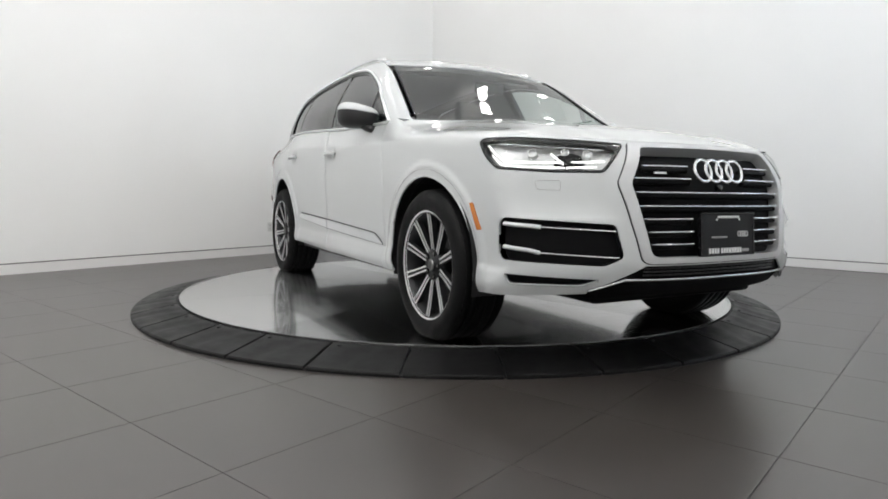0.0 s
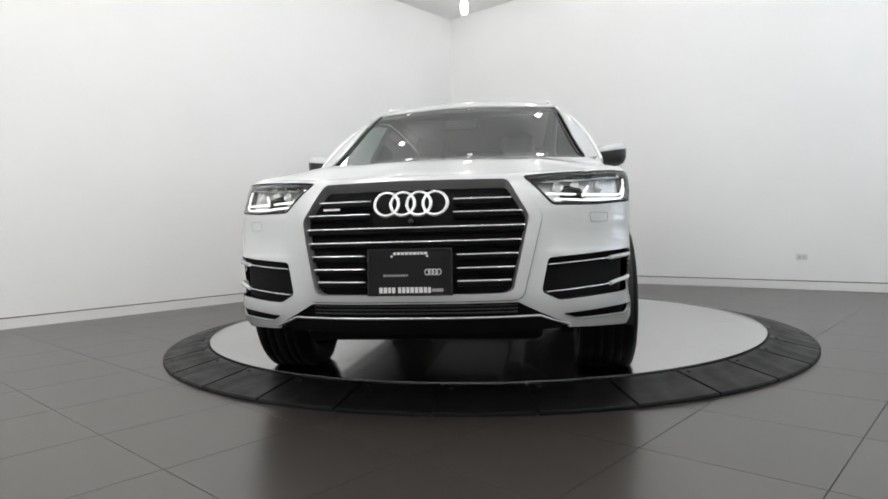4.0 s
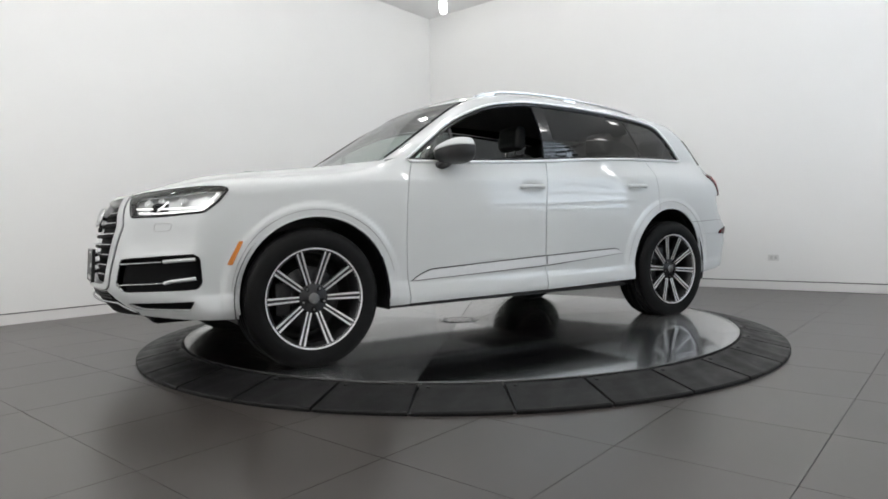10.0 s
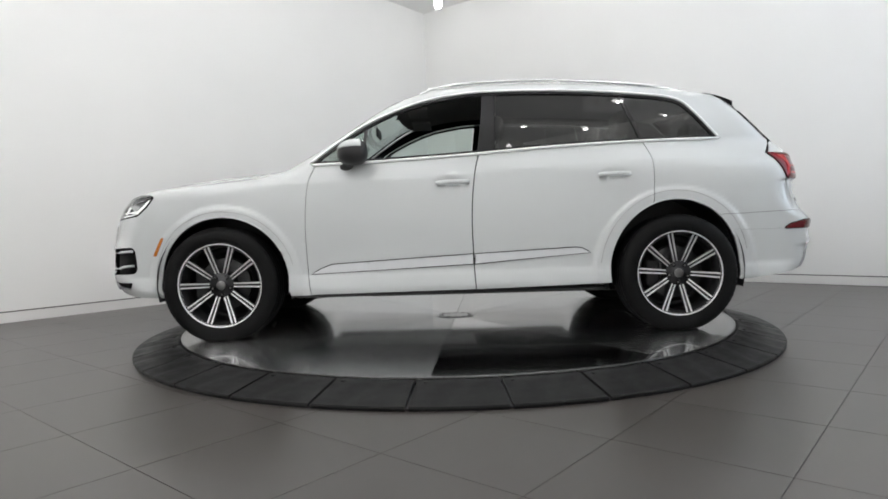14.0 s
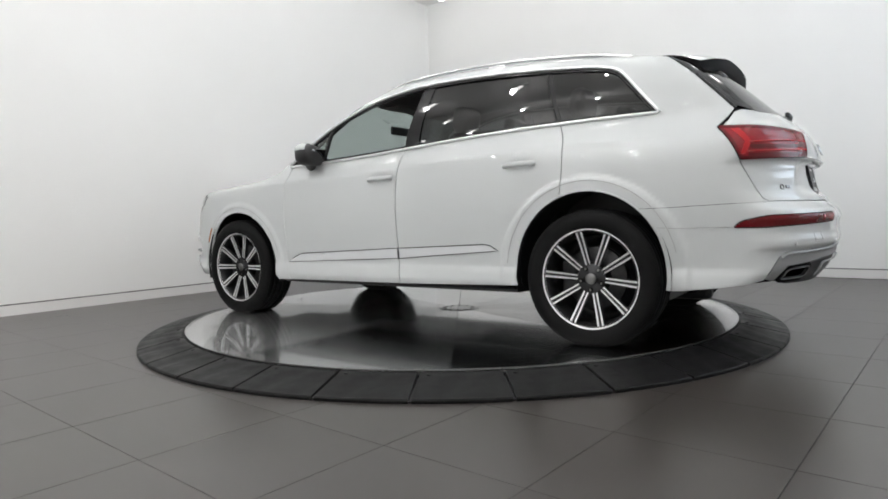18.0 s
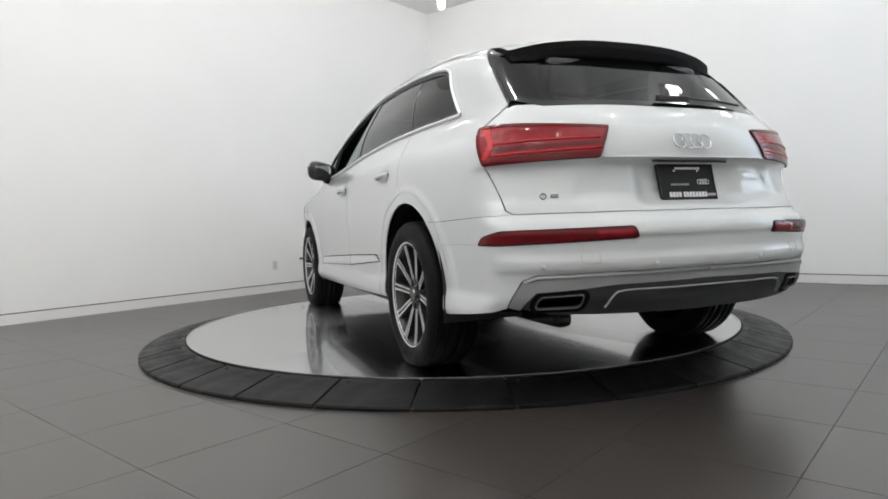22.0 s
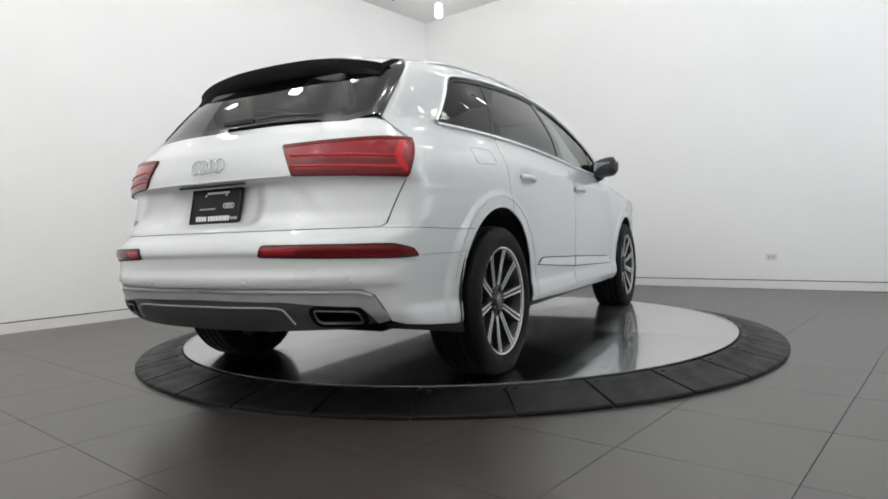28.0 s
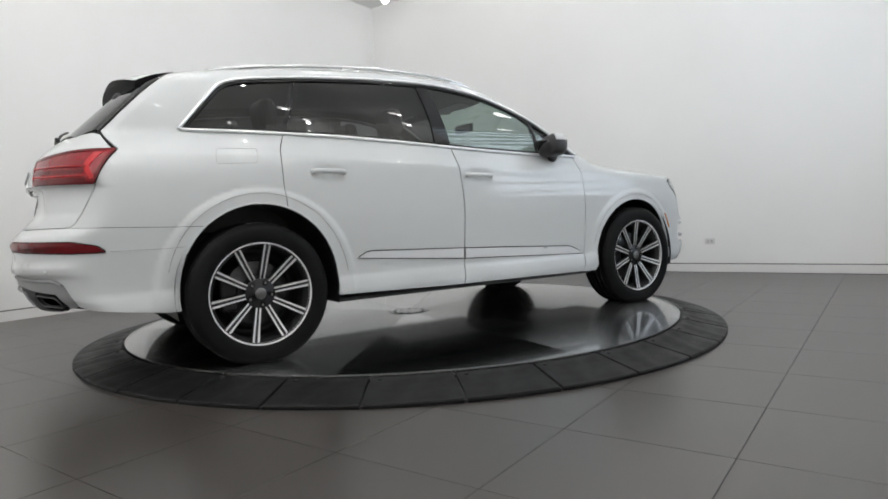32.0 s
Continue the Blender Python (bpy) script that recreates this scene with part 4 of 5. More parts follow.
# ---- grille, badge, plate ----
frame_poly, inner_poly = full(GRILLE_OUT), full(GRILLE_IN)
panel("grille_frame", "front", round_poly(frame_poly, 0.02), M_FRAME, car, [round_poly(inner_poly, 0.02)], side="left", off=0.008, thick=0.05, shrink=0.0, gap=0.02, label="satin silver grille surround")
bar_on("frame_gap", "front", round_poly(grow(frame_poly, 0.002), 0.02), 0.0022, M_CORE, car, off=0.0, closed=True, sides=(1,))
grille = panel("grille", "front", round_poly(inner_poly, 0.02), M_CORE, car, side="left", off=-0.04, thick=0, shrink=-0.004, label="black radiator grille with bright bars")[0]
SLATS = [(0.854, 0.40, 0.17), (0.80, 0.445, 0.17), (0.742, 0.452, 0), (0.685, 0.438, 0), (0.631, 0.425, 0.185), (0.578, 0.41, 0.185), (0.527, 0.396, 0.185)]
for z, w, cut in SLATS:
    runs = [(-w, w)] if not cut else [(-w, -cut), (cut, w)]
    for a, b in runs:
        for nm, dz, r, mm, off in (("grille_bar", 0.0, 0.0052, M_BAR, -0.006), ("grille_blade", -0.012, 0.013, M_CORE, -0.022)):
            vs, fs = tube(line_on("front", [(a, z + dz), (b, z + dz)], off), r, 8, False, 0.8)
            mesh_ob(nm, vs, fs, mm, grille, True)


def badge(name, x, z, r, tube_r, gap, parent, sign):
    for i in range(4):
        y = (i - 1.5) * gap
        vs, fs = lathe([(r + tube_r * math.cos(a), tube_r * 0.8 * math.sin(a)) for a in np.linspace(0, 2 * math.pi, 9)], 40)
        o = mesh_ob(name, vs, fs, M_BAR if sign > 0 else M_SILVER, parent, True, label="bright chrome ring badge")
        px = float(place("front" if sign > 0 else "rear", [(y, z)])[0][0])
        o.matrix_basis = pose(px + sign * (0.008 if sign > 0 else 0.011), y, z, 0, 72 if sign > 0 else 109, 0)


badge("ring_badge", 2.45, 0.836, 0.0485, 0.0075, 0.066, grille, 1)
vs, fs = lathe([(0, 0.012), (0.012, 0.012), (0.014, 0.008), (0.014, -0.01)], 16)
eye = mesh_ob("parking_camera", vs, fs, M_GLOSSBLACK, grille, True)
eye.matrix_basis = pose(float(place("front", [(0, 0.765)])[0][0]) - 0.012, 0, 0.765, 0, 90, 0)
part("grille_script", box_bm(2.415, 2.42, -0.37, -0.30, 0.818, 0.826), M_CHROME, grille)


def plate(name, x, z0, z1, hw, sign, lean, label):
    """A dark dealer plate with a frame, bars for its print and a row of rings."""
    o = part(name, box_bm(-0.006, 0.006, -hw, hw, z0 - (z0 + z1) / 2, z1 - (z0 + z1) / 2, 0.004), M_PLATE, car, label)
    o.matrix_basis = pose(x, 0, (z0 + z1) / 2, 0, lean, 0)
    h = (z1 - z0) / 2
    f = sign * 0.0068
    d = sign * 0.001
    def ink(nm, a, b, lo, hi, m=M_INK):
        part(nm, box_bm(min(f, f + d), max(f, f + d), min(a, b) * sign, max(a, b) * sign, lo, hi) if sign > 0 else box_bm(f + d, f, -max(a, b), -min(a, b), lo, hi), m, o)
    for a, b, lo, hi in ((-hw, hw, h - 0.006, h), (-hw, hw, -h, -h + 0.004), (-hw, -hw + 0.006, -h, h), (hw - 0.006, hw, -h, h)):
        part("plate_frame", box_bm(-0.009, 0.009, a, b, lo, hi, 0.001), M_GLOSSBLACK, o)
    random.seed(5)
    y = -hw * 0.72
    for wid in (0.013, 0.015, 0.011, 0.013, 0.004, 0.012, 0.013, 0.012, 0.014, 0.013, 0.014, 0.013, 0.011):
        if wid > 0.005:
            ink("print_bar", y, y + wid, -h + 0.012, -h + 0.034)
        y += wid + 0.004
    ink("print_bar", y, y + 0.045, -h + 0.016, -h + 0.028, M_INKGREY)
    y = -hw * 0.38
    for k in range(9):
        wid = 0.009 + 0.005 * random.random()
        ink("print_bar", y, y + wid, h - 0.024, h - 0.014)
        y += wid + 0.003
    for s in (-0.42, 0.42):
        ink("plate_screw", hw * s - 0.004, hw * s + 0.004, h - 0.034, h - 0.026)
    y = -hw * 0.62
    for k in range(8):
        wid = 0.007 + 0.006 * random.random()
        ink("print_bar", y, y + wid, -0.016, -0.008, M_INKGREY)
        y += wid + 0.003
    for i in range(4):
        vs, fs = lathe([(0.0105 + 0.0016 * math.cos(a), 0.0012 * math.sin(a)) for a in np.linspace(0, 2 * math.pi, 7)], 20)
        r = mesh_ob("plate_ring", vs, fs, M_INK, o, True)
        r.matrix_basis = pose(f + d, sign * (hw * 0.42 + i * 0.0145), 0.0, 0, 90, 0)
    return o


plate("front_plate", 2.492, 0.472, 0.658, 0.17, 1, -4, "black dealer plate on the front grille")

# ---- front lamps, intakes ----
hl = panel("headlight", "wrap", HEADLIGHT, M_CLEAR, car, off=0.001, thick=0.006, shrink=0.004, gap=0.02, label="clear headlight with glowing running light")
for lens, sg in zip(hl, (1, -1)):
    lens.visible_shadow = False
    sd = "left" if sg > 0 else "right"
    panel("lamp_bowl", "wrap", HEADLIGHT, M_HEAD, lens, off=-0.045, thick=-0.045, shrink=0.003, side=sd)
    panel("lamp_bezel", "wrap", HEADLIGHT, M_GLOSSBLACK, lens, [grow(HEADLIGHT, -0.012)], off=-0.002, thick=0.03, shrink=0.001, side=sd, gap=0.02)
    for pts in ([(2.43, 0.872), (2.26, 0.866), (2.04, 0.868)], [(2.40, 0.848), (2.26, 0.843), (2.06, 0.847)], [(2.04, 0.868), (1.985, 0.905), (1.95, 0.94)], [(2.06, 0.847), (2.02, 0.858), (1.975, 0.895)], [(2.285, 0.838), (2.265, 0.86), (2.215, 0.905)]):
        bar_on("running_light_bar", "wrap", pts, 0.004, M_DRL, lens, off=-0.018, sides=(sg,), label="glowing white light bar")
    for s, z, r in ((2.36, 0.905, 0.02), (2.27, 0.915, 0.017), (2.14, 0.91, 0.021)):
        p = place("wrap", [(s, z)])
        nn = normal(p)[0]
        c = p[0] - nn * 0.03
        vs, fs = lathe([(0.0, 0.004), (r * 0.7, 0.0), (r * 0.78, 0.008), (r, 0.01), (r * 1.05, -0.015)], 24)
        q = Vector((nn[0], nn[1] * sg, nn[2])).to_track_quat("Z", "Y").to_matrix().to_4x4()
        ob = mesh_ob("projector", vs, fs, M_HEAD, lens, True)
        ob.matrix_basis = Matrix.Translation((c[0], c[1] * sg, c[2])) @ q
    bar_on("lamp_rib", "wrap", [(2.43, 0.925), (2.2, 0.938), (2.0, 0.95)], 0.004, M_SILVER, lens, off=-0.02, sides=(sg,))
bar_on("lamp_seal", "wrap", HEADLIGHT, 0.003, M_CORE, car, off=0.0, closed=True)
fog = panel("side_intake", "wrap", FOG, M_CORE, car, off=-0.035, thick=-0.035, shrink=0.0, gap=0.02, label="black side intake with two bright bars")
for f, sg in zip(fog, (1, -1)):
    for lo in ([(2.475, 0.581), (2.2, 0.594)], [(2.49, 0.472), (2.2, 0.487)]):
        bar_on("intake_bar", "wrap", lo, 0.003, M_CHROME, f, off=-0.006, sides=(sg,))
    for lo in ([(2.2, 0.594), (2.16, 0.598), (2.055, 0.604)], [(2.2, 0.487), (2.16, 0.497), (2.055, 0.507)]):
        bar_on("intake_blade", "wrap", lo, 0.009, M_BLADE, f, off=-0.004, sides=(sg,))
panel("lower_slot", "wrap", SLOT, M_CORE, car, off=-0.022, thick=-0.024, shrink=-0.001, gap=0.01, grid=0.012, label="dark slot low in the front bumper")
lip = panel("lower_grille", "front", full([(0, 0.437), (0.42, 0.437), (0.5, 0.396), (0.62, 0.336), (0.58, 0.3), (0, 0.288)]), M_CORE, car, side="left", off=-0.02, thick=0, shrink=0.0, label="black lower grille and skid panel")[0]
vs, fs = tube(line_on("front", [(-0.62, 0.335), (-0.5, 0.381), (0.5, 0.381), (0.62, 0.335)], 0.004), 0.006, 8, False)
mesh_ob("lip_strip", vs, fs, M_SILVER, lip, True, label="thin bright strip")
for z in (0.425, 0.41, 0.395):
    vs, fs = tube(line_on("front", [(-0.42, z), (0.42, z)], -0.012), 0.004, 6, False)
    mesh_ob("lower_slat", vs, fs, M_BLACK, lip, True)
MARK = [(1.872, 0.692), (1.846, 0.688), (1.902, 0.563), (1.932, 0.567)]
panel("side_marker", "wrap", round_poly(MARK, 0.008), M_AMBER, car, off=0.004, thick=0.01, label="amber side marker")
washer = [(2.262, 0.786), (2.165, 0.784), (2.175, 0.748), (2.262, 0.745)]
bar_on("washer_cover", "wrap", round_poly(washer, 0.012), 0.001, M_GREYTRIM, car, off=0.0005, closed=True)

# ---- rear lamps, badges, bumper trim ----
TAIL = round_poly([(-2.63, 1.112), (-2.588, 0.981), (-2.17, 0.966), (-2.113, 1.136), (-2.3, 1.13)], 0.012)
tl = panel("tail_light", "wrap", TAIL, M_RED, car, off=0.008, thick=0.02, gap=0.02, label="red tail light with brighter bars")
for t, sg in zip(tl, (1, -1)):
    sd = "left" if sg > 0 else "right"
    panel("dark_band", "wrap", [(-2.6, 1.05), (-2.59, 1.028), (-2.22, 1.012), (-2.2, 1.036)], M_DARKRED, t, off=0.0095, thick=0.004, side=sd)
    panel("dark_band", "wrap", [(-2.59, 1.008), (-2.585, 0.99), (-2.2, 0.976), (-2.2, 0.995)], M_DARKRED, t, off=0.0095, thick=0.004, side=sd)
    bar_on("light_bar", "wrap", [(-2.59, 1.062), (-2.35, 1.056), (-2.21, 1.047)], 0.004, M_REDLIT, t, off=0.009, sides=(sg,))
    bar_on("light_bar", "wrap", [(-2.59, 1.019), (-2.35, 1.008), (-2.2, 1.002)], 0.004, M_REDLIT, t, off=0.009, sides=(sg,))
    panel("light_arrow", "wrap", [(-2.15, 1.118), (-2.19, 1.118), (-2.225, 1.05), (-2.19, 0.985), (-2.165, 0.985), (-2.19, 1.05)], M_REDLIT, t, off=0.010, thick=0.004, side=sd)
    panel("lamp_edge", "wrap", TAIL, M_DARKRED, t, [grow(TAIL, -0.012)], off=0.010, thick=0.01, side="left" if sg > 0 else "right", gap=0.02, shrink=0.0)
bar_on("lamp_seal", "wrap", TAIL, 0.003, M_CORE, car, off=0.002, closed=True)
REFL = round_poly([(-2.69, 0.697), (-2.705, 0.652), (-2.25, 0.634), (-2.14, 0.634), (-2.17, 0.668), (-2.25, 0.69)], 0.014)
bar_on("lamp_seal", "wrap", REFL, 0.0028, M_CORE, car, off=0.003, closed=True)
rf = panel("bumper_reflector", "wrap", REFL, M_DARKRED, car, off=0.007, thick=0.02, gap=0.015, grid=0.012, label="dark red bumper lamp")
for r, sg in zip(rf, (1, -1)):
    panel("lamp_segment", "wrap", [(-2.68, 0.688), (-2.685, 0.66), (-2.56, 0.656), (-2.56, 0.686)], M_RED, r, off=0.009, thick=0.004, grid=0.012, side="left" if sg > 0 else "right")
badge("ring_badge", -2.45, 1.05, 0.0325, 0.0034, 0.0455, car, -1)
for k, (a, b) in enumerate(((0.655, 0.685), (0.61, 0.65))):
    p = place("rear", [((a + b) / 2, 0.828)])
    nn = normal(p)[0]
    if k == 0:
        vs, fs = lathe([(0.0125 + 0.0025 * math.cos(q), 0.003 * math.sin(q)) for q in np.linspace(0, 2 * math.pi, 7)], 24)
        glyph = mesh_ob("model_script", vs, fs, M_STEEL, car, True)
    else:
        glyph = part("model_script", box_bm(-0.016, 0.016, -0.008, 0.008, -0.003, 0.003, 0.002), M_STEEL, car)
    glyph.matrix_basis = Matrix.Translation(p[0] + nn * 0.003) @ Vector(nn).to_track_quat("Z", "Y").to_matrix().to_4x4()
plate("rear_plate", -2.473, 0.797, 0.956, 0.152, -1, 13, "black dealer plate on the tailgate")
bar_on("gate_crease", "rear", [(0.44, 0.981), (0.15, 0.981), (-0.15, 0.981), (-0.44, 0.981)], 0.007, M_PAINT, car, off=0.002, sides=(1,), flat=0.6)
# black bar standing in for the shade under the lip above the plate
bar_on("plate_recess_shade", "rear", [(0.2, 0.968), (-0.2, 0.968)], 0.006, M_BLACK, car, off=0.004, sides=(1,), flat=0.8)
LEDGE = [(-2.262, 0.379), (-2.284, 0.425), (-2.318, 0.486), (-2.362, 0.508), (-2.63, 0.517), (-S_END, 0.52), (-S_END, 0.472), (-2.62, 0.466), (-2.5, 0.452), (-2.44, 0.446), (-2.36, 0.44), (-2.32, 0.395), (-2.3, 0.368)]
SKIRT = [(-2.3, 0.366), (-2.32, 0.395), (-2.36, 0.438), (-2.44, 0.444), (-2.5, 0.45), (-2.62, 0.464), (-S_END, 0.47), (-S_END, 0.325), (-2.7, 0.33), (-2.4, 0.34)]
EXHAUST = round_poly([(-2.368, 0.424), (-2.525, 0.434), (-2.505, 0.366), (-2.34, 0.362)], 0.024)
# the ledge's paler grey holds the light it catches by facing up
ledge = panel("bumper_skirt", "wrap", LEDGE, M_GREYTRIM, car, off=0.003, thick=0.03, shrink=0.0, label="silver-grey rear bumper ledge, coloured paler for facing up")
for s, sg in zip(ledge, (1, -1)):
    sd = "left" if sg > 0 else "right"
    panel("skirt_lower", "wrap", SKIRT, M_DARKTRIM, s, [EXHAUST], off=-0.012, thick=0.01, shrink=-0.002, side=sd)
    ex = EXHAUST
    bar_on("skirt_roll", "wrap", [(-2.325, 0.482), (-2.365, 0.5), (-2.63, 0.508), (-S_END, 0.511)], 0.010, M_GREYTRIM, s, off=-0.001, sides=(sg,))
    panel("exhaust_surround", "wrap", grow(EXHAUST, 0.016), M_CORE, s, [EXHAUST], off=-0.009, thick=0.01, shrink=0.0, side=sd, gap=0.015)
    panel("exhaust_mouth", "wrap", ex, M_CORE, s, off=-0.065, thick=-0.055, shrink=-0.002, side=sd)
    bar_on("exhaust_tip", "wrap", grow(ex, -0.005), 0.003, M_STEEL, s, off=-0.004, closed=True, sides=(sg,), label="polished exhaust trim")
vs, fs = tube(line_on("rear", curve([(0.47, 0.375), (0.45, 0.42), (0.405, 0.441), (0.2, 0.442), (-0.2, 0.442), (-0.405, 0.441), (-0.45, 0.42), (-0.47, 0.375)], 3), 0.002), 0.007, 8, False, 0.6)
mesh_ob("diffuser_strip", vs, fs, M_GREYTRIM, car, True, label="silver diffuser outline")
for y in (0.55, -0.55):
    bar_on("tow_cover", "rear", round_poly([(y - 0.035, 0.60), (y + 0.035, 0.60), (y + 0.035, 0.555), (y - 0.035, 0.555)], 0.008), 0.0008, M_GREYTRIM, car, off=0.0005, closed=True, sides=(1,))
for y in (0.72, 0.28, -0.28, -0.72):
    p = place("rear", [(y, 0.545)])
    nn = normal(p)[0]
    vs, fs = lathe([(0, 0.001), (0.009, 0.0005), (0.0105, -0.002)], 14)
    o = mesh_ob("parking_sensor", vs, fs, M_PAINT, car, True)
    o.matrix_basis = Matrix.Translation(p[0] + nn * 0.002) @ Vector(nn).to_track_quat("Z", "Y").to_matrix().to_4x4()
# rear wiper
wp = place("rear", [(0.02, 1.245), (-0.12, 1.252), (-0.3, 1.25), (-0.47, 1.24)])
wp = wp + normal(wp) * 0.02
vs, fs = tube([tuple(q) for q in wp], 0.008, 6, False, 0.6)
wiper = mesh_ob("rear_wiper", vs, fs, M_BLACK, car, True, label="black rear wiper arm")
part("wiper_cover", box_bm(-0.012, 0.012, -0.15, 0.03, -0.012, 0.014, 0.006), M_BLACK, wiper).location = tuple(wp[0])

# ---- flanks: handles, trim blades, mirrors, filler flap ----
fr = [(0.896, 0.422), (0.835, 0.458), (0.76, 0.486), (-0.165, 0.529), (-0.165, 0.46)]
rr = [(-0.175, 0.46), (-0.175, 0.529), (-0.835, 0.554), (-0.87, 0.548), (-0.926, 0.516)]
for nm, poly, doors in (("trim_blade", fr, front_doors), ("trim_blade", rr, rear_doors)):
    for dr, sd in zip(doors, ("left", "right")):
        panel(nm, "wrap", poly, M_BLADE, dr, off=0.009, thick=0.014, shrink=0.004, side=sd, label="satin silver door blade")
        bar_on("blade_gap", "wrap", poly, 0.0026, M_CORE, dr, off=0.002, closed=True, sides=(1 if sd == "left" else -1,))
for doors, x0, x1, z0, z1 in ((front_doors, 0.062, -0.145, 0.99, 0.996), (rear_doors, -0.985, -1.185, 1.012, 1.016)):
    for dr, sg in zip(doors, (1, -1)):
        pts = [(x0 + (x1 - x0) * t, z0 + (z1 - z0) * t, off) for t, off in ((0, 0.006), (0.06, 0.022), (0.25, 0.034), (0.75, 0.034), (0.94, 0.022), (1.0, 0.006))]
        path = []
        for x, z, off in pts:
            p = place("wrap", [(x, z)])
            q = (p + normal(p) * off)[0]
            path.append((q[0], q[1] * sg, q[2]))
        vs, fs = tube([tuple(q) for q in curve(path, 4)], 0.0105, 12, False, 1.35)
        mesh_ob("door_handle", vs, fs, M_PAINT, dr, True, label="body-coloured door handle")
        cup = [((x0 + x1) / 2 + 0.1 * math.cos(a), (z0 + z1) / 2 + 0.05 * math.sin(a)) for a in np.linspace(0, 2 * math.pi, 22)[:-1]]
        panel("handle_cup", "wrap", cup, M_PAINT, dr, off=0.002, thick=0, side="left" if sg > 0 else "right", gap=0.012, grid=0.013)
for cx, cz, rx, rz in ((1.472, 0.375, 0.474, 0.474), (-1.48, 0.385, 0.492, 0.518)):
    arc = [(S(cx + rx * math.cos(a), 0.95), cz + rz * math.sin(a)) for a in np.linspace(0.12, math.pi - 0.25, 26)]
    bar_on("arch_crease", "wrap", arc, 0.0016, M_GREYTRIM, car, off=0.0003)
    lipc = [(S(cx + (rx - 0.038 - 0.02 * (cx < 0)) * math.cos(a), 0.95), cz + (rz - 0.036 - 0.018 * (cx < 0)) * math.sin(a)) for a in np.linspace(-0.15, math.pi + 0.15, 30)]
    bar_on("arch_lip", "wrap", lipc, 0.006, M_PAINT, car, off=-0.004)
FLAP = round_poly([(-1.47, 1.065), (-1.46, 1.145), (-1.672, 1.143), (-1.68, 1.057)], 0.02)
bar_on("filler_flap", "wrap", FLAP, 0.0009, M_GREYTRIM, car, off=0.0005, closed=True, sides=(-1,), label="round-cornered fuel filler flap")
# thin grey bar drawn as the shade line of the bumper crease
bar_on("bumper_crease_shade", "wrap", [(-2.13, 0.637), (S(-1.95, 0.94), 0.635), (S(-1.86, 0.95), 0.64)], 0.0014, M_GREYTRIM, car, off=0.0004)


def mirror(sg):
    """Door mirror: a white cap over a black housing on a short arm."""
    def egg(name, z0, z1, material, parent, k=1.0, back=-1.0):
        vs, fs, n, m = [], [], 28, 14
        for j in range(m + 1):
            w = -math.pi / 2 + math.pi * j / m
            for i in range(n):
                a = 2 * math.pi * i / n
                ca, sa, cw, sw = math.cos(a), math.sin(a), math.cos(w), math.sin(w)
                pw = lambda v, e: math.copysign(abs(v) ** e, v)
                x = 0.118 * pw(cw, 0.75) * pw(ca, 0.8) * k
                y = 0.118 * pw(cw, 0.6) * pw(sa, 0.7) * k
                z = 0.072 * pw(sw, 0.75) * k
                z = min(max(z if z > 0 else z * 1.12, z0), z1)
                x = max(x if x > 0 else x * 0.66, back)
                vs.append((0.575 + x - 0.025 * (y / 0.137), sg * (0.984 + y), 1.198 + z * (0.95 + 0.2 * y / 0.137) + 0.014 * y / 0.137))
        for j in range(m):
            for i in range(n):
                f = (j * n + i, j * n + (i + 1) % n, (j + 1) * n + (i + 1) % n, (j + 1) * n + i)
                fs.append(f if sg > 0 else f[::-1])
        return mesh_ob(name, vs, fs, material, parent, True)
    low = egg("door_mirror", -0.1, 0.1, M_BLACK, car)
    tagged(low, "black mirror housing with a white cap")
    egg("mirror_cap", 0.016, 0.1, M_PAINT, low, 1.03, -0.03)
    vs, fs = tube([(0.66, sg * 0.895, 1.115), (0.645, sg * 0.915, 1.118), (0.63, sg * 0.94, 1.128), (0.61, sg * 0.97, 1.15)], 0.038, 12, False, 0.72)
    mesh_ob("mirror_arm", vs, fs, M_BLACK, low, True)
    pane = part("mirror_glass", box_bm(-0.004, 0.004, -0.066, 0.066, -0.036, 0.036, 0.003), M_MIRROR, low, "mirror glass")
    pane.matrix_basis = pose(0.503, sg * 0.99, 1.2, 0, -20, 0)


mirror(1)
mirror(-1)


# ---- wheels ----
HUB_Z = 0.366


